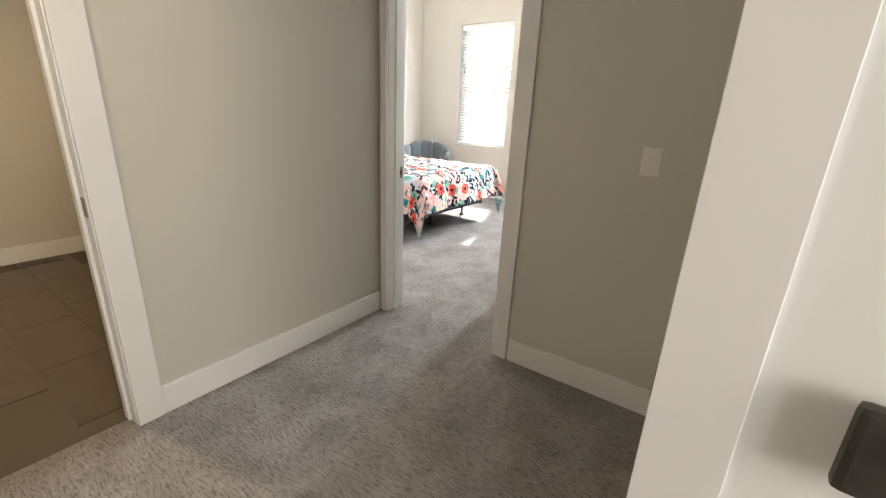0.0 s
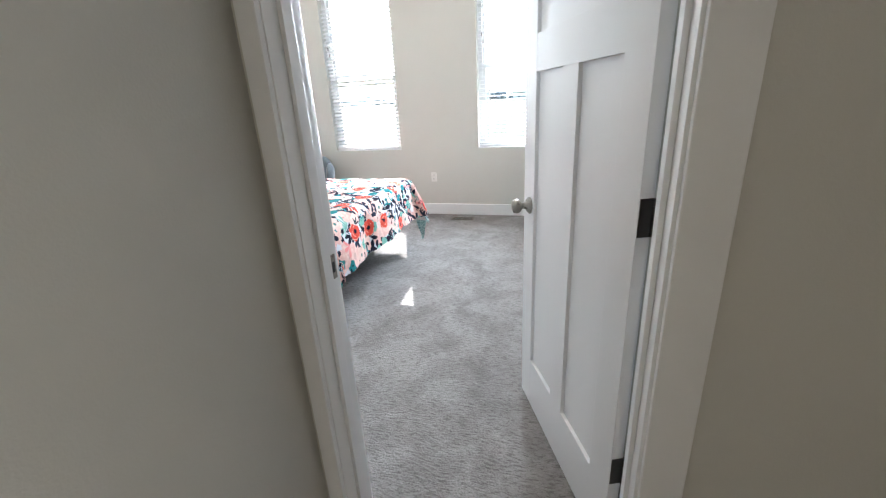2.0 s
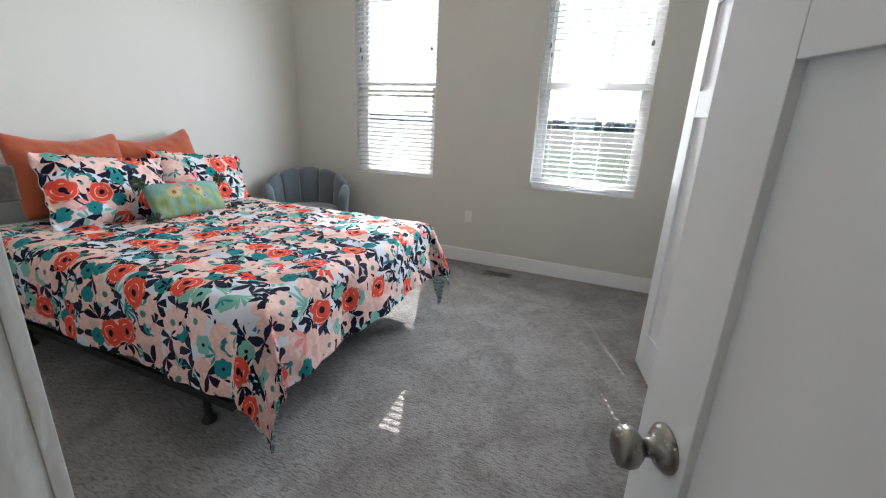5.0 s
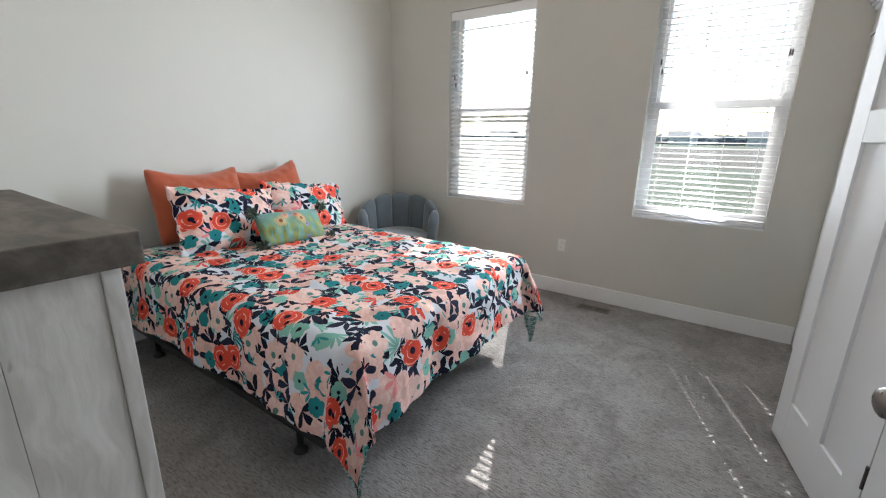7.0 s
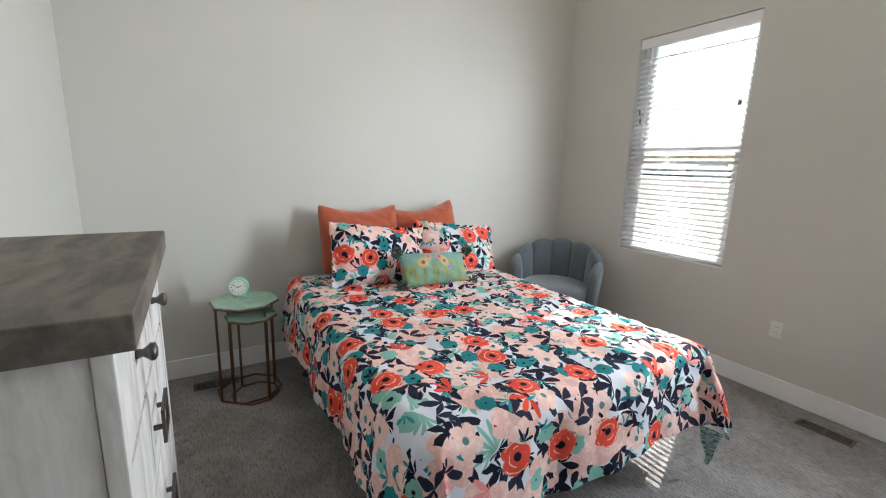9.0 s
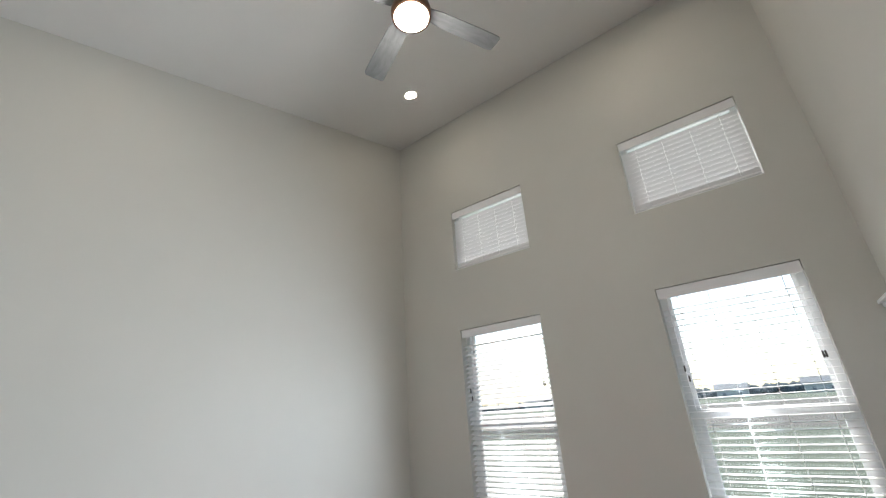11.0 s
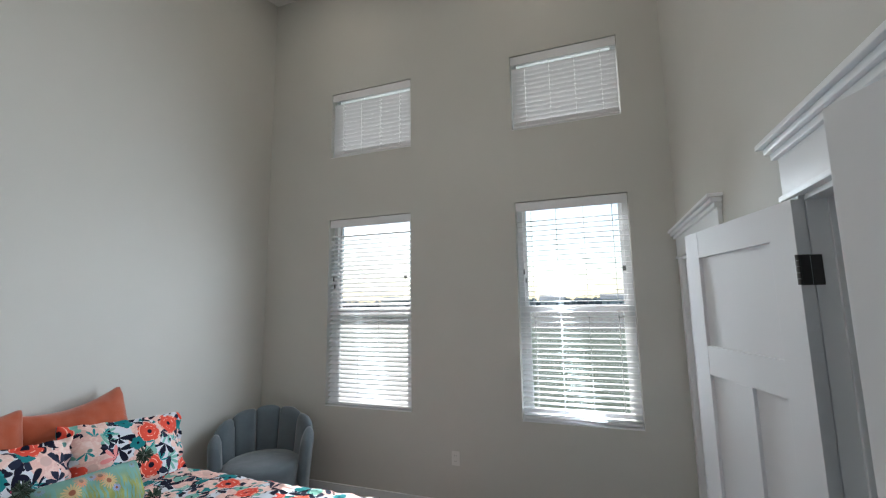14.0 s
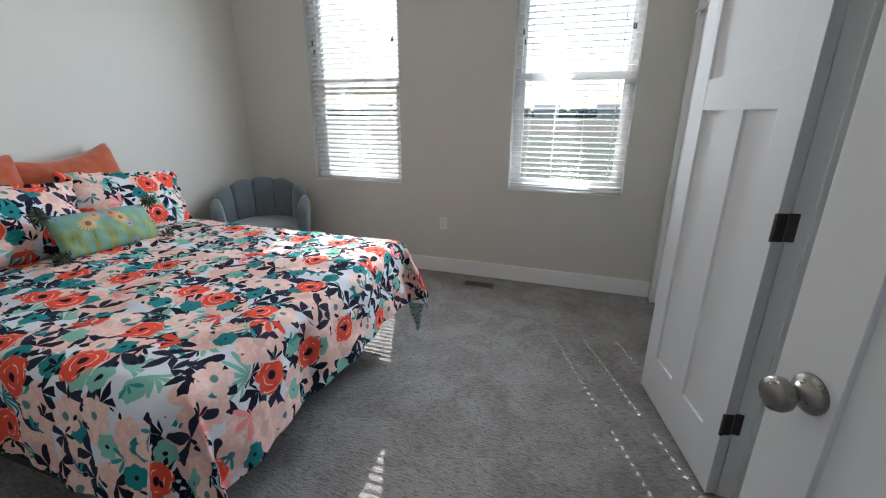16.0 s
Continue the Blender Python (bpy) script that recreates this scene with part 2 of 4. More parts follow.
WALL = paint("greige wall paint", (0.585, 0.578, 0.54), 0.6, 0.25, 160)
CEIL = paint("ceiling paint", (0.72, 0.71, 0.69), 0.8, 0.5, 70)
TRIM = paint("white trim paint", (0.80, 0.81, 0.82), 0.32, 0.04, 60, 0.02)
DOORP = paint("white door paint", (0.78, 0.79, 0.81), 0.35, 0.10, 40, 0.02)
CARPET, TILE, GROUT = carpet_mat(), tile_mat(), plain("grout", (0.10, 0.085, 0.065), 0.9)
NICKEL = metal("satin nickel", (0.31, 0.295, 0.27), 0.32)
DARKMET = metal("dark hinge metal", (0.13, 0.12, 0.115), 0.45)
BRONZE = metal("aged copper metal", (0.20, 0.115, 0.075), 0.45)
BLACK = plain("black steel", (0.012, 0.012, 0.013), 0.5)
FLORAL, FLORAL2, FLORAL3 = floral("floral comforter print", (0, 0, 0)), floral("floral sham print", (1.37, 0.71, 0)), floral("floral sham print two", (2.93, 1.33, 0))
LINING, LUMBAR = lining_mat(), lumbar_mat()
RUST = velvet("rust linen", (0.41, 0.080, 0.027))
GREYVEL = velvet("blue grey velvet", (0.105, 0.135, 0.155))
TASSEL = velvet("dark green yarn", (0.012, 0.045, 0.02))
TEALSHEET = velvet("teal sheet", (0.10, 0.22, 0.24))
MATTRESS = velvet("mattress ticking", (0.6, 0.6, 0.6))
BASEFAB = velvet("black base fabric", (0.012, 0.012, 0.014))
TOPWOOD = wood_mat("weathered dark wood", (0.065, 0.055, 0.047), (0.175, 0.150, 0.128), (2, 9, 9), 2.0)
WHITEWOOD = wood_mat("whitewashed wood", (0.50, 0.485, 0.46), (0.74, 0.73, 0.71), (9, 9, 1), 2.2, 0.62, 0.6, (0.17, 0.15, 0.13))
MINTTOP = wood_mat("mint enamel", (0.24, 0.40, 0.30), (0.34, 0.50, 0.39), (3, 3, 3), 3.0, 0, 0.2)
MINT = plain("mint plastic", (0.36, 0.66, 0.54), 0.35)
DIAL = plain("clock dial", (0.85, 0.85, 0.82), 0.4)
INK = plain("black print", (0.02, 0.02, 0.02), 0.6)
PLASTIC = plain("white plastic", (0.74, 0.73, 0.70), 0.35)
VINYL = plain("white vinyl", (0.80, 0.81, 0.82), 0.35)
SLAT = plain("white blind slat", (0.82, 0.82, 0.83), 0.4)
CORD = plain("white cord", (0.8, 0.8, 0.8), 0.8)
VENTMET = metal("brown vent metal", (0.22, 0.19, 0.16), 0.5)
BLADE = wood_mat("grey fan blade", (0.17, 0.175, 0.18), (0.24, 0.245, 0.25), (1, 8, 8), 3.0)
LAMP = plain("lit lamp glass", (1.0, 0.86, 0.70), 0.4, 7.5)
FANLAMP = plain("lit fan lamp", (1.0, 0.90, 0.80), 0.4, 5.0)
GLASS, FIELD = glass_mat(), field_mat()
# Haze is mixed into these distant colours: paler, bluer foliage and paler roofs.
HAZY_LEAF = paint("far foliage with haze", (0.115, 0.140, 0.150), 0.9, 0.3, 0.4, 0.4)
ROOFS, FARWALL = plain("far roof with haze", (0.24, 0.24, 0.26), 0.8), plain("far house wall", (0.62, 0.61, 0.58), 0.8)


# ---- mesh helpers ----
def box(bm, x0, y0, z0, x1, y1, z1, bevel=0.0):
    r = bmesh.ops.create_cube(bm, size=1)
    bmesh.ops.scale(bm, vec=(abs(x1 - x0), abs(y1 - y0), abs(z1 - z0)), verts=r["verts"])
    bmesh.ops.translate(bm, vec=((x0 + x1) / 2, (y0 + y1) / 2, (z0 + z1) / 2), verts=r["verts"])
    if bevel:
        edges = list({e for v in r["verts"] for e in v.link_edges})
        bmesh.ops.bevel(bm, geom=edges, offset=bevel, segments=2, affect="EDGES", profile=0.6)
    return bm


def boxes(*rows, bevel=0.0):
    bm = bmesh.new()
    for row in rows:
        box(bm, *row, bevel=bevel)
    return bm


def lathe(profile, steps=24, axis="Z"):
    """A turned shape from (radius, height) pairs."""
    bm = bmesh.new()
    rings = []
    for r, h in profile:
        ring = []
        for i in range(steps):
            a = 2 * math.pi * i / steps
            p = (r * math.cos(a), r * math.sin(a), h)
            ring.append(bm.verts.new(p if axis == "Z" else (p[0], -h, p[1]) if axis == "Y" else (h, p[0], p[1])))
        rings.append(ring)
    for a, b in zip(rings, rings[1:]):
        for i in range(steps):
            bm.faces.new((a[i], a[(i + 1) % steps], b[(i + 1) % steps], b[i]))
    bm.faces.new(rings[0][::-1])
    bm.faces.new(rings[-1])
    bmesh.ops.recalc_face_normals(bm, faces=bm.faces)
    return bm


def rod(bm, a, b, r, steps=8):
    a, b = Vector(a), Vector(b)
    made = bmesh.ops.create_cone(bm, cap_ends=True, segments=steps, radius1=r, radius2=r, depth=(b - a).length)
    bmesh.ops.transform(bm, matrix=Matrix.Translation((a + b) / 2) @ (b - a).to_track_quat("Z", "Y").to_matrix().to_4x4(), verts=made["verts"])
    return bm


def mesh_of(name, bm, material, smooth=False):
    me = bpy.data.meshes.new(name)
    bm.normal_update()
    bm.to_mesh(me)
    bm.free()
    for mat in material if isinstance(material, (list, tuple)) else [material]:
        me.materials.append(mat)
    if smooth:
        me.shade_smooth()
    return me


def part(name, bm, material, parent, label="", smooth=False):
    ob = new(name, bm if isinstance(bm, bpy.types.Mesh) else mesh_of(name, bm, material, smooth))
    ob.parent = parent
    return tagged(ob, label) if label else ob


def thing(name, label, category, m=None, group="", kind=""):
    ob = new(name)
    ob.empty_display_size = 0.1
    if m is not None:
        ob.matrix_world = m
    return tagged(ob, label, category, group, kind)


def structure(name, bm, material, label, category):
    ob = new(name, mesh_of(name, bm, material))
    return tagged(ob, label, category, kind="structure")


def pierced(bm, axis, at0, at1, u0, u1, z0, z1, holes):
    """A wall between at0 and at1 across axis, from u0 to u1 and z0 to z1, with openings (u0, u1, z0, z1) cut through."""
    us = sorted({u0, u1, *(h[0] for h in holes), *(h[1] for h in holes)})
    for a, b in zip(us, us[1:]):
        mid = (a + b) / 2
        spans = [(z0, z1)]
        for h in holes:
            if h[0] < mid < h[1]:
                spans = [s for lo, hi in spans for s in ((lo, min(hi, h[2])), (max(lo, h[3]), hi)) if s[1] - s[0] > 1e-4]
        for lo, hi in spans:
            if axis == "y":
                box(bm, a, at0, lo, b, at1, hi)
            else:
                box(bm, at0, a, lo, at1, b, hi)
    bmesh.ops.remove_doubles(bm, verts=bm.verts, dist=1e-5)
    return bm


# ---- the plan ----
BX, RX, WY, DY0, DY1 = -3.675, 0.185, 6.495, 2.415, 2.545   # bed wall, closet wall, window wall, door wall's two faces
HX = -0.726                                              # hall's left wall
WIN = [(-2.904, -2.003), (-1.029, -0.138)]
SILL, HEAD, USILL, UHEAD = 0.808, 2.606, 3.255, 3.953
JL, JR = -0.652, 0.155                                   # bedroom door's jambs
CY0, CY1 = 3.15, 4.54                                    # closet opening
FY0, FY1 = 5.46, 6.39                                    # second doorway in the closet wall
DOORH = 2.055


def ceil_z(y):
    return 5.19 + 0.228 * (y - WY)


holes = [(a, b, SILL, HEAD) for a, b in WIN] + [(a, b, USILL, UHEAD) for a, b in WIN]
structure("wall_north", pierced(bmesh.new(), "y", WY, WY + 0.17, BX - 0.15, RX + 2.2, -0.3, 5.6, holes), WALL, "greige painted window wall with drywall returns", "wall")
structure("wall_west", boxes((BX - 0.15, DY0, -0.3, BX, WY, 5.6)), WALL, "tall greige painted wall behind the bed", "wall")
bm = pierced(bmesh.new(), "x", RX, RX + 0.12, 2.97, WY, -0.05, 3.57, [(CY0 - 0.02, CY1 + 0.02, -0.05, DOORH + 0.008), (FY0 - 0.02, FY1 + 0.02, -0.05, DOORH + 0.008)])
box(bm, RX, 5.265, 3.57, RX + 0.9, WY, 5.6)
structure("wall_east", bm, WALL, "greige wall with closet doorway and high ledge", "wall")
structure("wall_alcove", boxes((0.535, DY1, -0.05, 0.655, 3.09, 3.57), (RX + 0.12, 2.97, -0.05, 0.535, 3.09, 3.57)), WALL, "greige wall return beside the bedroom door", "wall")
structure("wall_ledge", boxes((RX + 0.12, DY1, 3.45, RX + 0.9, 5.265, 3.57), (RX + 0.9, DY1, 3.45, RX + 1.0, WY, 5.6)), WALL, "greige plaster ledge recess high in the wall", "wall")
structure("wall_south", pierced(bmesh.new(), "y", DY0, DY1, BX, 1.40, -0.05, 5.0, [(JL - 0.02, JR + 0.02, -0.05, DOORH + 0.008)]), WALL, "greige painted wall with the bedroom doorway", "wall")
bm = bmesh.new()
vs = [bm.verts.new(p) for p in ((BX - 0.15, DY0, ceil_z(DY0)), (RX + 1.0, DY0, ceil_z(DY0)), (RX + 1.0, WY + 0.17, ceil_z(WY + 0.17)), (BX - 0.15, WY + 0.17, ceil_z(WY + 0.17)))]
f = bm.faces.new(vs)
r = bmesh.ops.extrude_face_region(bm, geom=[f])
bmesh.ops.translate(bm, vec=(0, 0, 0.15), verts=[v for v in r["geom"] if isinstance(v, bmesh.types.BMVert)])
bmesh.ops.recalc_face_normals(bm, faces=bm.faces)
structure("ceiling", bm, CEIL, "white sloping drywall ceiling", "ceiling")
structure("floor", boxes((BX, DY0 - 0.0, -0.05, RX + 1.6, WY, 0.0), (HX - 0.07, -1.3, -0.05, 3.24, DY0, 0.0)), CARPET, "grey brown cut pile carpet, brushed in patches", "carpet")
# closet interior, beyond the closet wall
structure("closet_shell", boxes((RX + 1.6, DY1, -0.05, RX + 1.7, WY, 3.45), (RX + 0.12, DY1, 2.5, RX + 1.6, WY, 2.6)), WALL, "greige closet walls and ceiling", "wall")
# hall
bm = pierced(bmesh.new(), "x", HX - 0.12, HX, -1.3, DY0, -0.05, 2.9, [(0.108, 0.973, -0.05, DOORH + 0.008)])
structure("wall_hall_west", bm, WALL, "greige hall wall with doorway to the tiled room", "wall")
structure("wall_hall_east", boxes((1.28, 1.27, -0.05, 1.40, DY0, 2.9), (1.40, 1.27, -0.05, 2.14, 1.39, 2.9)), WALL, "greige hall wall corner", "wall")
bm = pierced(bmesh.new(), "x", 2.02, 2.14, -1.3, 1.27, -0.05, 2.9, [(0.22, 1.14, -0.05, DOORH)])
box(bm, HX - 0.12, -1.42, -0.05, 2.14, -1.3, 2.9)
box(bm, 3.14, -1.42, -0.05, 3.24, 1.39, 2.9)
box(bm, 2.14, 1.27, -0.05, 3.14, 1.39, 2.9)
box(bm, 2.14, -1.42, -0.05, 3.14, -1.3, 2.9)
structure("wall_hall_south", bm, WALL, "greige hall walls", "wall")
structure("ceiling_hall", boxes((-3.62, -1.42, 2.75, 3.24, DY0, 2.87)), CEIL, "white hall ceiling", "ceiling")
# tiled room
structure("wall_tile_room", boxes((-3.62, -1.42, -0.05, -3.50, DY0, 2.9), (-3.50, -1.42, -0.05, HX - 0.12, -1.3, 2.9)), WALL, "cream lit wall of the tiled room", "wall")
tile_floor = structure("floor_tile", boxes((-3.5, -1.3, -0.05, HX - 0.07, DY0, -0.006)), GROUT, "dark brown plank tiles with thin grout", "tile floor")


# ---- trim ----
def base(name, x0, y0, x1, y1, t=0.016, h=0.135):
    bm = box(bmesh.new(), x0, y0, 0, x1, y1, h, bevel=0.004)
    return structure(name, bm, TRIM, "white painted flat baseboard", "baseboard")


base("baseboard_north", BX + 0.016, WY - 0.016, RX - 0.022, WY)
base("baseboard_west", BX, DY1, BX + 0.016, WY)
base("baseboard_south", BX + 0.016, DY1, JL - 0.11, DY1 + 0.016)
base("baseboard_east", RX - 0.016, CY1 + 0.10, RX, FY0 - 0.10)
base("baseboard_hall_west", HX, 1.058, HX + 0.016, DY0 - 0.02)
base("baseboard_hall_north", JR + 0.108, DY0 - 0.016, 1.28, DY0)
base("baseboard_hall_east", 1.264, 1.27, 1.28, DY0 - 0.016)
base("baseboard_tile", -3.50, -1.3, -3.484, DY0)


def casing(name, axis, face, out, u0, u1, w=0.092, t=0.018, crown=False, left=True, right=True, sides=(0, 0)):
    """Flat casing round an opening in a wall whose face lies at that place; out: the way the trim stands proud."""
    th = thing(name, "white painted flat door casing" + (" with crown head" if crown else ""), "door casing", kind="structure")

    def b(a0, a1, z0, z1, d0, d1, bev=0.003):
        lo, hi = sorted((face + out * d0, face + out * d1))
        return box(bmesh.new(), lo, a0, z0, hi, a1, z1, bevel=bev) if axis == "x" else box(bmesh.new(), a0, lo, z0, a1, hi, z1, bevel=bev)

    w0, w1 = sides[0] or w, sides[1] or w
    if left:
        part("casing_leg", b(u0 - w0, u0 - 0.004, 0, DOORH + 0.004, 0, t), TRIM, th)
    if right:
        part("casing_leg", b(u1 + 0.004, u1 + w1, 0, DOORH + 0.004, 0, t), TRIM, th)
    a0, a1 = u0 - w0 - 0.004, u1 + w1 + 0.004
    part("head_casing", b(a0, a1, DOORH + 0.006, DOORH + 0.15, 0, t + 0.003), TRIM, th)
    if crown:
        part("fillet", b(a0 - 0.008, a1 + 0.008, DOORH + 0.004, DOORH + 0.022, 0, t + 0.012), TRIM, th)
        part("crown_moulding", b(a0 - 0.014, a1 + 0.014, DOORH + 0.150, DOORH + 0.172, 0, t + 0.018), TRIM, th)
        part("crown_moulding", b(a0 - 0.028, a1 + 0.028, DOORH + 0.172, DOORH + 0.196, 0, t + 0.034, 0.008), TRIM, th)
        part("crown_cap", b(a0 - 0.042, a1 + 0.042, DOORH + 0.196, DOORH + 0.214, 0, t + 0.050), TRIM, th)
    return th


def jambs(name, axis, f0, f1, u0, u1, stop):
    """The lining of an opening: two sides, a head and the stop that the door shuts against."""
    th = thing(name, "white painted door jamb lining", "door jamb", kind="structure")
    lo, hi = min(f0, f1) - 0.002, max(f0, f1) + 0.002

    def b(a0, a1, z0, z1, d0=lo, d1=hi):
        return box(bmesh.new(), d0, a0, z0, d1, a1, z1, 0.002) if axis == "x" else box(bmesh.new(), a0, d0, z0, a1, d1, z1, 0.002)

    part("side_jamb", b(u0 - 0.018, u0, 0, DOORH), TRIM, th)
    part("side_jamb", b(u1, u1 + 0.018, 0, DOORH), TRIM, th)
    part("head_jamb", b(u0, u1, DOORH - 0.012, DOORH + 0.006), TRIM, th)
    part("door_stop", b(u0, u0 + 0.012, 0, DOORH - 0.012, stop - 0.02, stop + 0.02), TRIM, th)
    part("door_stop", b(u1 - 0.012, u1, 0, DOORH - 0.012, stop - 0.02, stop + 0.02), TRIM, th)
    return th


casing("casing_bedroom_hall", "y", DY0, -1, JL, JR + 0.004, sides=(0.055, 0.094))
casing("casing_bedroom_room", "y", DY1, 1, JL, JR, left=True, right=False, crown=False, sides=(0.092, 0.01))
bj = jambs("jamb_bedroom", "y", DY0, DY1, JL, JR, DY1 - 0.06)
part("strike_plate", boxes((JL, DY1 - 0.038, 0.90, JL + 0.003, DY1 - 0.006, 0.97)), NICKEL, bj, "satin nickel strike plate")
part("strike_hole", boxes((JL + 0.002, DY1 - 0.030, 0.92, JL + 0.0045, DY1 - 0.014, 0.95)), INK, bj)
casing("casing_closet", "x", RX, -1, CY0, CY1, crown=True)
jambs("jamb_closet", "x", RX, RX + 0.19, CY0, CY1, RX + 0.07)
casing("casing_second", "x", RX, -1, FY0, FY1, crown=True, sides=(0.092, 0.085))
jambs("jamb_second", "x", RX, RX + 0.12, FY0, FY1, RX + 0.08)
casing("casing_tile_room", "x", HX, 1, 0.128, 0.953, sides=(0.092, 0.105))
tj = jambs("jamb_tile_room", "x", HX - 0.12, HX, 0.128, 0.953, HX - 0.075)
part("strike_plate", boxes((HX - 0.04, 0.949, 0.90, HX - 0.008, 0.953, 0.97)), NICKEL, tj, "satin nickel strike plate")


# ---- doors ----
def knob(parent, y, side, z, x):
    """Round knob on a rose; side: which face of the leaf it stands on."""
    prof = [(0.034, 0), (0.034, 0.004), (0.026, 0.012), (0.014, 0.018), (0.012, 0.034), (0.020, 0.038), (0.0275, 0.046), (0.029, 0.056), (0.026, 0.066), (0.016, 0.071), (0.002, 0.072)]
    k = part("knob", lathe([(r, h) for r, h in prof], 28, "Y"), NICKEL, parent, "round satin nickel knob", True)
    k.matrix_basis = pose(x, y, z, 0, 0, 0 if side < 0 else 180)
    return k


def door_leaf(name, label, w, m, hinge_side=1, knob_in=True, knob_out=True, plates=True, kind_group="", backset=0.07, knob_z=0.945):
    """A three-panel leaf; its hinge edge stands at the origin, it runs along +x, its faces look along y."""
    th = thing(name, label, "door", m, kind_group)
    t, h, z0, s = 0.035, 2.03, 0.014, 0.115
    part("stile", boxes((0, -t / 2, z0, s, t / 2, z0 + h), bevel=0.0015), DOORP, th)
    part("stile", boxes((w - s, -t / 2, z0, w, t / 2, z0 + h), bevel=0.0015), DOORP, th)
    for lo, hi in ((z0, 0.245), (1.435, 1.555), (1.93, z0 + h)):
        part("rail", boxes((s, -t / 2 + 0.0006, lo, w - s, t / 2 - 0.0006, hi), bevel=0.001), DOORP, th)
    part("mullion", boxes((w / 2 - 0.053, -t / 2 + 0.0003, 0.245, w / 2 + 0.053, t / 2 - 0.0003, 1.435), bevel=0.001), DOORP, th)
    for x0, x1, lo, hi in ((s, w - s, 1.555, 1.93), (s, w / 2 - 0.053, 0.245, 1.435), (w / 2 + 0.053, w - s, 0.245, 1.435)):
        part("panel", boxes((x0, -0.0045, lo, x1, 0.0045, hi)), DOORP, th)
    if knob_in:
        knob(th, -t / 2, -1, knob_z, w - backset)
    if knob_out:
        knob(th, t / 2, 1, knob_z, w - backset)
    part("latch_plate", boxes((w - 0.0005, -0.012, 0.905, w + 0.0015, 0.012, 0.965)), NICKEL, th, "satin nickel latch plate")
    for z in (0.34, 1.085, 1.83):
        y = hinge_side * t / 2
        bm = boxes((-0.0022, -t / 2 + 0.003, z - 0.045, 0.0004, t / 2 - 0.002, z + 0.045))
        hinge = part("hinge", bm, DARKMET, th, "dark metal butt hinge")
        bm = bmesh.new()
        for i in range(5):
            rod(bm, (-0.003, y * 1.16, z - 0.045 + 0.018 * i + 0.0006), (-0.003, y * 1.16, z - 0.045 + 0.018 * (i + 1) - 0.0006), 0.0062, 10)
        part("knuckle", bm, DARKMET, hinge)
    return th


def aimed(hinge, free):
    d = Vector(free) - Vector(hinge)
    return pose(hinge[0], hinge[1], 0, 0, 0, math.degrees(math.atan2(d.y, d.x)))


door_leaf("bedroom_door", "white three-panel bedroom door standing open", 0.80, aimed((0.137, 2.565), (-0.180, 3.299)), -1)
door_leaf("closet_door", "white three-panel closet door leaf standing ajar", 0.70, aimed((0.178, CY0 + 0.012), (-0.063, 3.835)), 1, kind_group="closet door pair", knob_z=0.985)
door_leaf("closet_door", "white three-panel closet door leaf swung wide open", 0.70, aimed((0.158, CY1 - 0.012), (-0.005, 5.222)), 1, knob_in=False, knob_out=False, kind_group="closet door pair")
door_leaf("passage_door", "white three-panel door shut in its frame", FY1 - FY0 - 0.01, aimed((RX + 0.030, FY1 - 0.005), (RX + 0.030, FY0 + 0.005)), 1)
entry = door_leaf("entry_door", "white three-panel hall door standing open", 0.90, aimed((1.97, 1.12), (1.07, 1.165)), 1, False, False)
part("lock_plate", boxes((0.615, 0.0177, 0.900, 0.695, 0.042, 1.020), bevel=0.011), DARKMET, entry, "dark metal lock plate")
# hinge plates on the closet's far jamb
for z in (0.34, 1.085, 1.83):
    plate = new("hinge_plate", mesh_of("hinge_plate", boxes((RX - 0.016, CY1 - 0.0025, z - 0.045, RX + 0.020, CY1 - 0.0002, z + 0.045)), DARKMET))
    tagged(plate, "dark metal hinge plate on the white jamb", "hinge", "hinge plates", "structure")
for z in (0.34, 1.085, 1.83):
    plate = new("hinge_plate", mesh_of("hinge_plate", boxes((JR - 0.003, DY1 - 0.036, z - 0.045, JR - 0.0005, DY1 + 0.004, z + 0.045)), DARKMET))
    tagged(plate, "dark metal hinge plate on the white jamb", "hinge", "hinge plates", "structure")


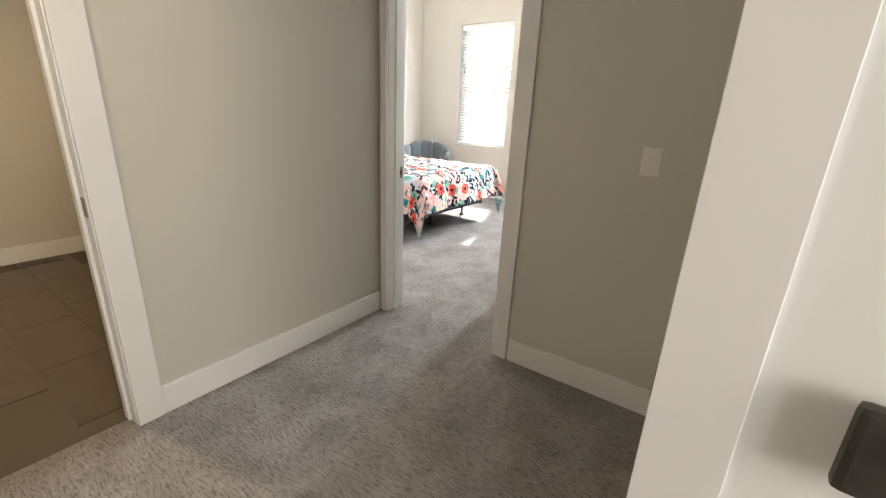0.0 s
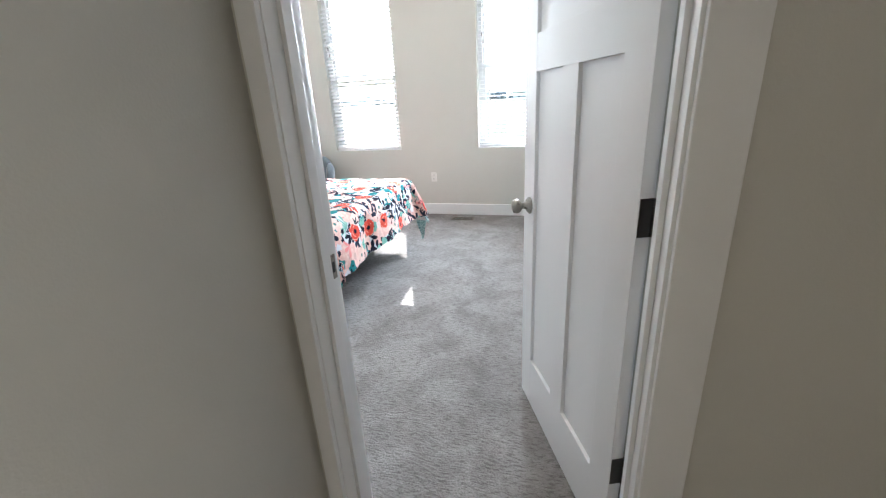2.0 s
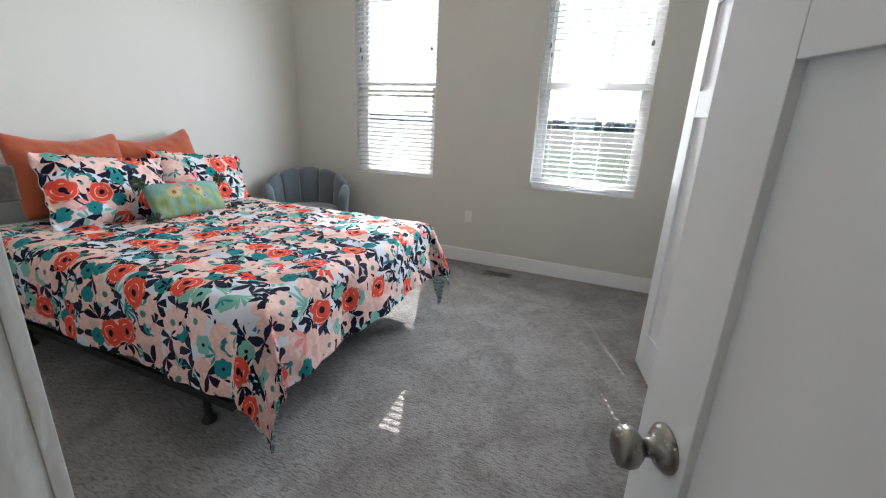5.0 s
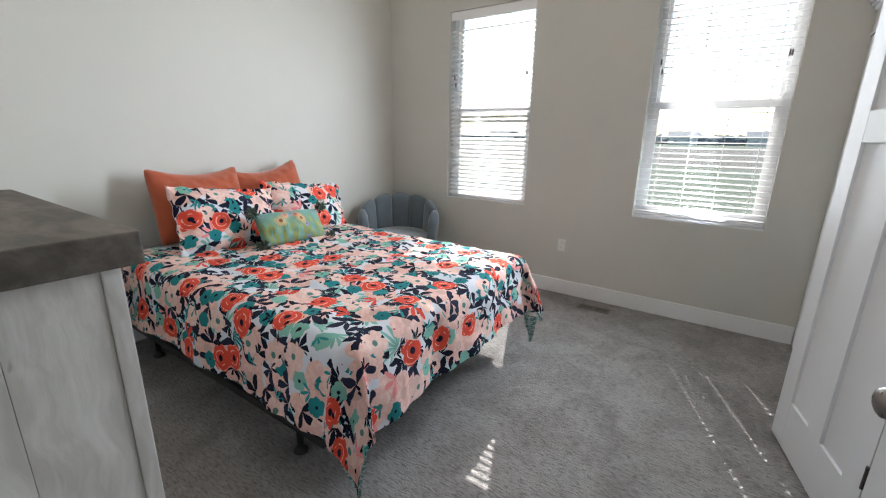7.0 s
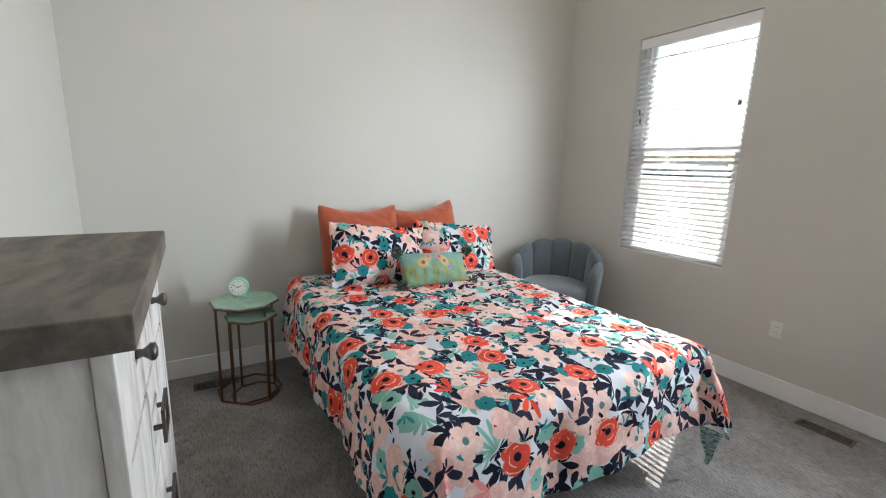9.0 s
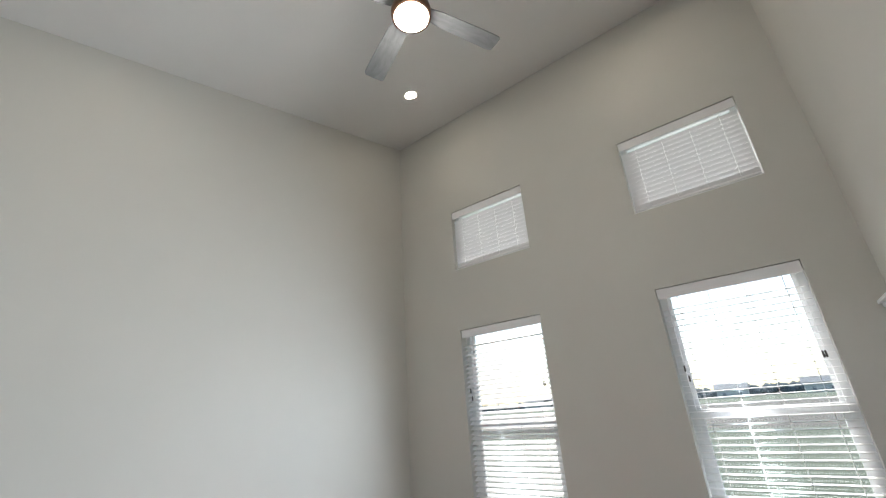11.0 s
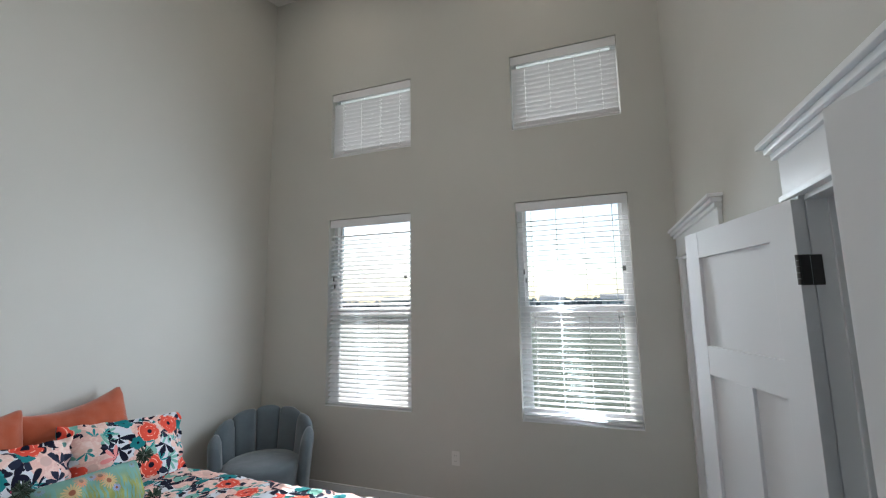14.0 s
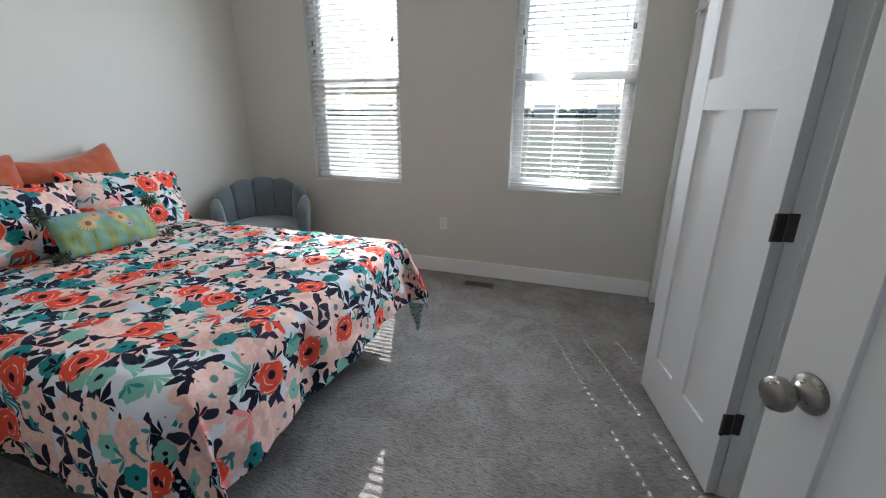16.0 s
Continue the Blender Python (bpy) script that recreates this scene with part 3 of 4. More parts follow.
# ---- windows and blinds ----
def window(name, x0, x1, z0, z1, hung):
    th = thing(name, "white vinyl " + ("single-hung" if hung else "fixed") + " window in a drywall return", "window", kind="structure")
    y0, y1, f = WY + 0.095, WY + 0.165, 0.045
    part("window_frame", boxes((x0, y0, z0, x0 + f, y1, z1), (x1 - f, y0, z0, x1, y1, z1), (x0 + f, y0, z0, x1 - f, y1, z0 + f), (x0 + f, y0, z1 - f, x1 - f, y1, z1)), VINYL, th)
    part("sill_board", boxes((x0, WY + 0.002, z0, x1, y0, z0 + 0.008)), VINYL, th)
    a, b = x0 + f, x1 - f
    if hung:
        zm = 1.70
        part("meeting_rail", boxes((a, y0 + 0.004, zm - 0.03, b, y1 - 0.02, zm + 0.03), bevel=0.004), VINYL, th)
        part("lower_sash", boxes((a, y0 + 0.006, z0 + f, a + 0.035, y0 + 0.035, zm - 0.03), (b - 0.035, y0 + 0.006, z0 + f, b, y0 + 0.035, zm - 0.03), (a + 0.035, y0 + 0.006, z0 + f, b - 0.035, y0 + 0.035, z0 + f + 0.045)), VINYL, th)
        part("upper_sash", boxes((a, y0 + 0.036, zm + 0.03, a + 0.025, y1 - 0.005, z1 - f), (b - 0.025, y0 + 0.036, zm + 0.03, b, y1 - 0.005, z1 - f)), VINYL, th)
        panes = ((a + 0.035, b - 0.035, z0 + f + 0.045, zm - 0.03, y0 + 0.020), (a + 0.025, b - 0.025, zm + 0.03, z1 - f, y0 + 0.048))
    else:
        panes = ((a, b, z0 + f, z1 - f, y0 + 0.03),)
    for p0, p1, q0, q1, y in panes:
        pane = part("pane", boxes((p0, y, q0, p1, y + 0.004, q1)), GLASS, th, "clear glass pane")
        pane.visible_shadow = False


def blind(label, x0, x1, z0, z1, tilt, cords, low=0.0, hole=0.004, gap=0.004):
    th = thing("window_blind", label, "blind", pose((x0 + x1) / 2, WY + 0.045, z0), "white slatted blinds")
    w, h = x1 - x0 - 0.012, z1 - z0
    part("valance", boxes((-w / 2, -0.036, h - 0.082, w / 2, -0.024, h - 0.004), (-w / 2, -0.024, h - 0.05, w / 2, 0.03, h - 0.004), bevel=0.002), SLAT, th)
    part("bottom_rail", boxes((-w / 2 + 0.004, -0.025, low + 0.012, w / 2 - 0.004, 0.025, low + 0.030), bevel=0.003), SLAT, th)
    pitch = 0.0425
    n = int((h - 0.095 - low - 0.04) / pitch)
    me = bpy.data.meshes.new("slat")
    hw = w / 2 - 0.004
    xs = [-hw] + [v for c in cords for v in (c * w - gap, c * w + gap)] + [hw]
    verts, faces = [], []
    rows = [(-0.025, 0.0), (-hole, 0.0022), (hole, 0.0022), (0.025, 0.0)]
    for z in (0.0014, -0.0014):
        for y, b in rows:
            verts += [(x, y, b + z) for x in xs]
    k = len(xs)
    for side in (0, 1):
        o = side * 4 * k
        for j in range(3):
            for i in range(k - 1):
                if j == 1 and i % 2 == 1:
                    continue
                q = (o + j * k + i, o + j * k + i + 1, o + (j + 1) * k + i + 1, o + (j + 1) * k + i)
                faces.append(q if side == 0 else q[::-1])
    for j in (0, 3):
        for i in range(k - 1):
            faces.append((j * k + i, j * k + i + 1, 4 * k + j * k + i + 1, 4 * k + j * k + i))
    me.from_pydata(verts, [], faces)
    me.materials.append(SLAT)
    for i in range(n):
        s = part("slat", me, SLAT, th)
        s.matrix_basis = pose(0, 0, low + 0.05 + pitch * i, tilt, 0, 0)
    for c in cords:
        bm = boxes((c * w - 0.0012, -0.0272, low + 0.03, c * w + 0.0012, -0.0258, h - 0.05), (c * w - 0.0012, 0.0258, low + 0.03, c * w + 0.0012, 0.0272, h - 0.05))
        part("ladder_cord", bm, CORD, th)
    if h > 1:
        for x, z in ((-0.44 * w, 1.17), (-0.425 * w, 1.10), (0.43 * w, 1.17), (0.445 * w, 1.17)):
            bm = rod(bmesh.new(), (x, -0.034, z + 0.045), (x, -0.034, h - 0.05), 0.0012, 6)
            cord = part("lift_cord", bm, CORD, th)
            part("cord_tassel", lathe([(0.002, 0.045), (0.0055, 0.036), (0.0065, 0.008), (0.003, 0.0)], 8), DARKMET, cord, "small dark cord tassel").matrix_basis = pose(x, -0.034, z)
    else:
        part("tilt_latch", boxes((-w * 0.34, -0.03, -0.006 + low, -w * 0.24, -0.005, 0.004 + low)), BLACK, th, "small dark latch")
    return th


for i, (a, b) in enumerate(WIN):
    window(f"window_{i + 1}", a, b, SILL, HEAD, True)
    window(f"window_{i + 3}", a, b, USILL, UHEAD, False)
blind("white slatted blind, slats tilted part open", *WIN[0], SILL + 0.008, HEAD, 30, (-0.385, -0.128, 0.12, 0.37))
blind("white slatted blind, slats lying flat open", *WIN[1], SILL + 0.008, HEAD, 3, (-0.36, -0.128, 0.12, 0.37), hole=0.010, gap=0.006)
for a, b in WIN:
    blind("white slatted blind, shut, on the high window", a, b, USILL + 0.008, UHEAD, -58, (-0.36, -0.12, 0.12, 0.36), hole=0.0025)


# ---- plates, vents, lamps ----
def outlet(name, label, m, toggle):
    th = thing(name, label, "outlet" if not toggle else "light switch", m)
    part("cover_plate", boxes((-0.035, -0.006, -0.057, 0.035, 0, 0.057), bevel=0.003), PLASTIC, th)
    if toggle:
        part("rocker", boxes((-0.016, -0.010, -0.033, 0.016, -0.0055, 0.033), bevel=0.002), PLASTIC, th)
    else:
        for z in (-0.021, 0.021):
            s = part("socket", boxes((-0.016, -0.0085, z - 0.014, 0.016, -0.0055, z + 0.014), bevel=0.002), PLASTIC, th)
            part("slot", boxes((-0.008, -0.0092, z - 0.004, -0.006, -0.008, z + 0.006), (0.006, -0.0092, z - 0.004, 0.008, -0.008, z + 0.006)), INK, s)
    return th


outlet("wall_outlet", "white duplex outlet on the greige wall", pose(-1.60, WY, 0.470), False)
outlet("light_switch", "white rocker light switch on the hall wall", pose(0.798, DY0, 1.151), True)


def floor_vent(label, m, l=0.27, w=0.10):
    th = thing("floor_vent", label, "floor vent", m)
    part("frame", boxes((-l / 2, -w / 2, 0, l / 2, -w / 2 + 0.012, 0.006), (-l / 2, w / 2 - 0.012, 0, l / 2, w / 2, 0.006), (-l / 2, -w / 2 + 0.012, 0, -l / 2 + 0.012, w / 2 - 0.012, 0.006), (l / 2 - 0.012, -w / 2 + 0.012, 0, l / 2, w / 2 - 0.012, 0.006), (-0.006, -w / 2 + 0.012, 0, 0.006, w / 2 - 0.012, 0.006)), VENTMET, th)
    part("backing", boxes((-l / 2 + 0.012, -w / 2 + 0.012, 0.0003, l / 2 - 0.012, w / 2 - 0.012, 0.0012)), BLACK, th)
    me = mesh_of("slat", boxes((-0.0022, -w / 2 + 0.012, 0.0014, 0.0022, w / 2 - 0.012, 0.0052)), VENTMET)
    n = 20
    for i in range(n):
        x = -l / 2 + 0.018 + (l - 0.036) * i / (n - 1)
        s = part("slat", me, VENTMET, th)
        s.matrix_basis = pose(x, 0, 0, 0, -35 if x < 0 else 35, 0)
    return th


floor_vent("brown metal floor register in the carpet", pose(-1.20, 6.285, 0))
floor_vent("brown metal floor register beside the side table", pose(-3.47, 3.17, 0, 0, 0, 90))
floor_vent("brown metal floor register on the tiles", pose(-3.38, 1.20, 0, 0, 0, 90))


def can_light(x, y, label):
    z, slope = ceil_z(y), math.degrees(math.atan(0.228))
    th = thing("recessed_light", label, "ceiling light", pose(x, y, z, slope, 0, 0), "recessed lights")
    part("trim_ring", lathe([(0.058, -0.001), (0.082, -0.004), (0.084, 0.0), (0.058, 0.0)], 28), PLASTIC, th)
    part("lens", lathe([(0.002, -0.006), (0.050, -0.005), (0.060, -0.001), (0.060, 0.0)], 24), LAMP, th, "lit warm white lens")


can_light(-2.71, 5.67, "lit round recessed light in the ceiling")
can_light(-0.755, 5.75, "lit round recessed light in the ceiling")
can_light(-2.78, 3.35, "lit round recessed light in the ceiling")
can_light(-0.755, 3.35, "lit round recessed light in the ceiling")
sd = thing("smoke_detector", "white round smoke detector on the ceiling", "smoke detector", pose(-0.62, 5.93, ceil_z(5.93), math.degrees(math.atan(0.228))))
part("housing", lathe([(0.045, -0.038), (0.060, -0.030), (0.065, -0.010), (0.068, 0.0)], 28), PLASTIC, sd, "", True)
part("test_button", lathe([(0.002, -0.043), (0.012, -0.042), (0.014, -0.037)], 16), VENTMET, sd)
# Both fittings are out of view; the hall's is added to lift its brightness.
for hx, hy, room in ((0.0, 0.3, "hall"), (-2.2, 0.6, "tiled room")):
    th = thing("recessed_light", "unseen lit round recessed light in the " + room + " ceiling", "ceiling light", pose(hx, hy, 2.75), "recessed lights")
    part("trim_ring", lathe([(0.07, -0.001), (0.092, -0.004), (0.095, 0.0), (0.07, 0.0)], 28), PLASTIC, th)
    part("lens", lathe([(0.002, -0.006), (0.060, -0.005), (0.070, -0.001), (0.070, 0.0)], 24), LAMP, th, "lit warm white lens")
    lamp = new("unseen_ceiling_spot", bpy.data.lights.new("unseen_ceiling_spot", "SPOT"))
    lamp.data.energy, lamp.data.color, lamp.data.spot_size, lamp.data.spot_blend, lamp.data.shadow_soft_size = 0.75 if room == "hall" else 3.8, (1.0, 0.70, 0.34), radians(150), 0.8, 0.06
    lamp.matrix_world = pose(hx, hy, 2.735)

# Added area lamp: daylight assumed from the unseen room behind, with no window built.
back = new("unseen_room_daylight", bpy.data.lights.new("unseen_room_daylight", "AREA"))
back.data.shape, back.data.size, back.data.size_y, back.data.energy, back.data.color = "RECTANGLE", 1.0, 1.3, 1.9, (1.0, 0.95, 0.87)
back.matrix_world = look((3.08, 0.4, 1.5), (0, 0.6, 1.2))

FANX, FANY, FANZ = -1.57, 4.40, 4.06
fan = thing("ceiling_fan", "dark metal ceiling fan with four grey blades and lit lamp", "ceiling fan", pose(FANX, FANY, FANZ, 0, 0, 68))
part("downrod", rod(bmesh.new(), (0, 0, 0.16), (0, 0, ceil_z(FANY) - FANZ - 0.03), 0.014, 14), DARKMET, fan, "", True)
part("canopy", lathe([(0.02, ceil_z(FANY) - FANZ - 0.10), (0.05, ceil_z(FANY) - FANZ - 0.08), (0.07, ceil_z(FANY) - FANZ - 0.03), (0.07, ceil_z(FANY) - FANZ + 0.02)], 28), DARKMET, fan, "", True)
part("motor_housing", lathe([(0.115, 0.03), (0.118, 0.05), (0.10, 0.07), (0.10, 0.12), (0.06, 0.15), (0.03, 0.17), (0.02, 0.20)], 32), DARKMET, fan, "", True)
part("light_ring", lathe([(0.112, -0.015), (0.120, -0.010), (0.122, 0.030), (0.115, 0.034)], 36), BRONZE, fan, "copper ring", True)
part("lamp_glass", lathe([(0.002, -0.040), (0.05, -0.037), (0.085, -0.028), (0.108, -0.012), (0.110, 0.0)], 32), FANLAMP, fan, "lit frosted lamp glass", True)
glow = new("fan_lamp", bpy.data.lights.new("fan_lamp", "POINT"))
glow.data.energy, glow.data.color, glow.data.shadow_soft_size = 1.1, (1.0, 0.93, 0.84), 0.09
glow.matrix_world = pose(FANX, FANY, FANZ - 0.14)
for i in range(4):
    bm = bmesh.new()
    pts = [(0.11, 0.045), (0.20, 0.060), (0.45, 0.072), (0.62, 0.075), (0.645, 0.06), (0.635, -0.055), (0.615, -0.068), (0.45, -0.066), (0.20, -0.058), (0.11, -0.045)]
    lo = [bm.verts.new((x, y, 0.078 + y * 0.20)) for x, y in pts]
    hi = [bm.verts.new((x, y, 0.086 + y * 0.20)) for x, y in pts]
    bm.faces.new(lo[::-1])
    bm.faces.new(hi)
    for j in range(len(pts)):
        k = (j + 1) % len(pts)
        bm.faces.new((lo[j], lo[k], hi[k], hi[j]))
    b = part("blade", bm, BLADE, fan, "flat grey blade")
    b.matrix_basis = pose(0, 0, 0, 0, 0, 90 * i)


# ---- bed ----
BY, HALF, FOOT, TOP = 4.435, 0.72, -1.49, 0.650
bed = thing("bed", "queen bed with black metal frame and dark base", "bed", pose(-2.59, BY, 0))
part("box_base", boxes((-1.03, -0.75, 0.21, 1.02, 0.75, 0.40), bevel=0.02), BASEFAB, bed, "black fabric base")
part("mattress", boxes((-1.03, -0.745, 0.40, 1.02, 0.745, TOP - 0.03), bevel=0.05), MATTRESS, bed, "pale mattress")
part("side_rail", boxes((-1.04, -0.775, 0.19, 1.00, -0.752, 0.23)), BLACK, bed)
part("side_rail", boxes((-1.04, 0.752, 0.19, 1.00, 0.775, 0.23)), BLACK, bed)
part("cross_rail", boxes((0.72, -0.752, 0.185, 0.76, 0.752, 0.208)), BLACK, bed)
part("cross_rail", boxes((-0.75, -0.752, 0.185, -0.71, 0.752, 0.208)), BLACK, bed)
for x in (-0.73, 0.74):
    for y in (-0.70, 0.0, 0.70):
        leg = part("leg", lathe([(0.016, 0.02), (0.016, 0.19)], 12), BLACK, bed)
        leg.matrix_basis = pose(x, y, 0)
        part("caster_foot", lathe([(0.034, 0), (0.034, 0.008), (0.018, 0.03)], 16), BLACK, leg)


def drape(name, label):
    """The comforter: a sheet laid over the bed, bent down round three sides, with hanging corners."""
    bm = bmesh.new()
    uvl = bm.loops.layers.uv.new("cloth")
    x_head, over, side = -3.42, 0.42, 0.425
    length, nu, nv = FOOT - x_head + over, 120, 104
    v_half = HALF + side
    rows = []
    for i in range(nu + 1):
        u = length * i / nu
        row = []
        for j in range(nv + 1):
            v = -v_half + 2 * v_half * j / nv
            s, q = max(0.0, u - (FOOT - x_head)), max(0.0, abs(v) - HALF)
            big, small = max(s, q), min(s, q)
            pull = (small / big) ** 2.2 if big > 1e-6 else 0.0
            d = big + (math.hypot(s, q) - big) * pull * 1.15
            r = 0.085
            ang = min(d / r, 1.35)
            out = r * math.sin(ang) + max(0.0, d - r * 1.35) * 0.13
            drop = r * (1 - math.cos(ang)) + max(0.0, d - r * 1.35) * 0.98
            flat = math.hypot(s * s, q * q)
            ux, vy = (s * s / flat, q * q / flat) if flat > 1e-9 else (0, 0)
            sign = 1 if v > 0 else -1
            wave = 0.012 * math.sin(u * 9 + 1.3 * sign) * (q / side) + 0.006 * math.sin(u * 31 + 2) * (q / side) ** 2
            wave2 = 0.016 * math.sin(v * 9 + 0.6) * (s / over) + 0.007 * math.sin(v * 29) * (s / over) ** 2
            x = x_head + min(u, FOOT - x_head) + ux * out + wave2
            y = BY + sign * (min(abs(v), HALF) + vy * out + wave)
            z = TOP + 0.045 - drop
            corner = min(s / over, q / side)
            if corner > 0:
                fold = 0.07 * corner * math.sin(math.atan2(q, s) * 6.0)
                x += fold * ux
                y += sign * fold * vy
                if sign < 0:
                    x += 0.05 * corner
                    z -= 0.065 * corner
                else:
                    x += 0.17 * corner
                    y += 0.05 * corner
                    z += 0.12 * corner * corner
            puff = 0.011 * noise.noise(Vector((u * 4.2, v * 4.2, 0.3))) + 0.006 * noise.noise(Vector((u * 12, v * 12, 7.1))) + 0.003 * noise.noise(Vector((u * 30, v * 22, 3.1)))
            quilt = -0.006 * (max(0, 1 - abs(((u * 3.1) % 1) - 0.5) * 26) + max(0, 1 - abs(((v * 3.1 + 0.2) % 1) - 0.5) * 26))
            nx, ny, nz = ux * math.sin(ang), sign * vy * math.sin(ang), math.cos(ang)
            k = 1.6 * puff + quilt
            x, y, z = x + nx * k, y + ny * k, z + nz * k
            row.append(bm.verts.new((x, y, max(z, 0.03))))
        rows.append(row)
    for i in range(nu):
        for j in range(nv):
            f = bm.faces.new((rows[i][j], rows[i + 1][j], rows[i + 1][j + 1], rows[i][j + 1]))
            for lp, (a, b) in zip(f.loops, ((i, j), (i + 1, j), (i + 1, j + 1), (i, j + 1))):
                lp[uvl].uv = (length * a / nu, 2 * v_half * b / nv)
    bm.normal_update()
    th = thing(name, label, "comforter")
    under = bmesh.new()
    uvu = under.loops.layers.uv.new("cloth")
    low = [[under.verts.new(v.co - v.normal * 0.016) for v in row] for row in rows]
    rim = [(i, 0) for i in range(nu)] + [(nu, j) for j in range(nv)] + [(i, nv) for i in range(nu, 0, -1)] + [(0, j) for j in range(nv, 0, -1)]
    edge = [under.verts.new(rows[i][j].co) for i, j in rim]
    quads = [(low[i][j], low[i][j + 1], low[i + 1][j + 1], low[i + 1][j]) for i in range(nu) for j in range(nv)]
    for k, (i, j) in enumerate(rim):
        k2 = (k + 1) % len(rim)
        quads.append((edge[k], edge[k2], low[rim[k2][0]][rim[k2][1]], low[i][j]))
    # the far foot corner's underside turned out, hanging as a pointed flap
    b = rows[nu][nv].co + Vector((-0.01, -0.01, 0.02))
    a = Vector((FOOT + 0.11, BY + HALF + 0.01, b.z + 0.03))
    tip = a.lerp(b, 0.40) + Vector((0.0, 0.0, -0.19))
    flap = [[under.verts.new(a.lerp(b, s / 8).lerp(tip, t / 10) + Vector((0.012 * math.sin(s * 1.3), -0.012 * math.sin(t * 0.6), 0))) for s in range(9)] for t in range(11)]
    quads += [(flap[t][s], flap[t + 1][s], flap[t + 1][s + 1], flap[t][s + 1]) for t in range(10) for s in range(8)]
    for q in quads:
        f = under.faces.new(q)
        for lp in f.loops:
            lp[uvu].uv = (lp.vert.co.x - lp.vert.co.z, lp.vert.co.y + lp.vert.co.z)
    part("printed_face", bm, FLORAL, th, "", True)
    part("lining", under, LINING, th, "speckled teal lining", True)
    return th


drape("comforter", "floral comforter in coral, teal and navy over the bed")
sheet = new("bed_sheet", mesh_of("bed_sheet", boxes((-3.655, BY - 0.762, 0.38, -3.30, BY + 0.762, TOP + 0.012), bevel=0.05), TEALSHEET, True))
tagged(sheet, "teal grey bed sheet at the head of the mattress", "bed sheet")


def pillow_mesh(w, h, t, n=34, pinch=0.09, flange=0.0, seed=0, squash=0.0):
    """A stuffed cushion, lying in x (width) and z (height), soft along y, with drawn-in sides and pointed corners."""
    bm = bmesh.new()
    uvl = bm.loops.layers.uv.new("cloth")
    sheets = []
    for side in (-1, 1):
        grid = []
        for i in range(n + 1):
            row = []
            for j in range(n + 1):
                s, q = -1 + 2 * i / n, -1 + 2 * j / n
                s2, q2 = math.sin(s * math.pi / 2) * 0.35 + s * 0.65, math.sin(q * math.pi / 2) * 0.35 + q * 0.65
                x = w / 2 * s2 * (1 - pinch * (1 - q2 * q2))
                z = h / 2 * q2 * (1 - pinch * (1 - s2 * s2))
                if not flange:
                    x, z = x * (1 - 0.06 * (s2 * q2) ** 4), z * (1 - 0.06 * (s2 * q2) ** 4)
                lim = 1.0 - flange
                a, b = min(1, abs(s2) / lim), min(1, abs(q2) / lim)
                fat = max(0, 1 - a ** 2.6) ** 0.55 * max(0, 1 - b ** 2.6) ** 0.55
                y = side * (t / 2 * fat + 0.004)
                wr = noise.noise(Vector((x * 7 + seed, z * 7, side)))
                y += 0.020 * wr * fat + 0.012 * noise.noise(Vector((x * 18, z * 18 + seed, 2.0 * side))) * (0.3 + fat)
                if flange and (a >= 1 or b >= 1):
                    y += 0.012 * math.sin((x + z) * 60 + seed)
                if squash and q2 > 0:
                    z -= squash * q2 * max(0, 1 - (s2 * 1.1) ** 2)
                row.append(bm.verts.new((x, y, z)))
            grid.append(row)
        sheets.append(grid)
        for i in range(n):
            for j in range(n):
                vs = (grid[i][j], grid[i + 1][j], grid[i + 1][j + 1], grid[i][j + 1])
                f = bm.faces.new(vs if side < 0 else vs[::-1])
                for lp in f.loops:
                    lp[uvl].uv = (lp.vert.co.x + w / 2, lp.vert.co.z + h / 2)
    a, b = sheets
    rim = [(i, 0) for i in range(n)] + [(n, j) for j in range(n)] + [(i, n) for i in range(n, 0, -1)] + [(0, j) for j in range(n, 0, -1)]
    for k in range(len(rim)):
        p, q = rim[k], rim[(k + 1) % len(rim)]
        bm.faces.new((a[p[0]][p[1]], b[p[0]][p[1]], b[q[0]][q[1]], a[q[0]][q[1]]))
    bmesh.ops.recalc_face_normals(bm, faces=bm.faces)
    return bm


def cushion(name, label, mat, m, w, h, t, **kw):
    ob = new(name, mesh_of(name, pillow_mesh(w, h, t, **kw), mat, True))
    ob.matrix_world = m
    return tagged(ob, label, "pillow", "pillows on the bed")


# the pillows' fronts look towards the foot of the bed (+x): turned by 90 degrees, and leaned back
def leaned(x, y, z, back, turn=0, roll=0):
    return pose(x, y, z, 0, 0, 90 + turn) @ pose(0, 0, 0, -back, 0, 0) @ pose(0, 0, 0, 0, roll, 0)


cushion("rust_pillow", "rust orange linen pillow leaning on the wall", RUST, leaned(-3.47, 4.20, 0.945, 14, 2, 1), 0.65, 0.53, 0.20, pinch=0.06, seed=3, squash=0.045)
cushion("rust_pillow", "rust orange linen pillow with a bent corner", RUST, leaned(-3.49, 4.77, 0.945, 14, -3, -7), 0.62, 0.52, 0.19, pinch=0.05, seed=8, squash=0.05)
cushion("floral_pillow", "floral print pillow sham with ruffled edge", FLORAL2, leaned(-3.17, 4.235, 0.860, 24, 4, 7), 0.73, 0.46, 0.19, pinch=0.05, flange=0.09, seed=1)
cushion("floral_pillow", "floral print pillow sham with ruffled edge", FLORAL3, leaned(-3.20, 4.89, 0.845, 26, -5, 6), 0.70, 0.46, 0.18, pinch=0.05, flange=0.09, seed=5)
lum = thing("lumbar_pillow", "small teal embroidered cushion with green tassels", "pillow", leaned(-2.92, 4.535, 0.795, 30, 2, 3), "pillows on the bed")
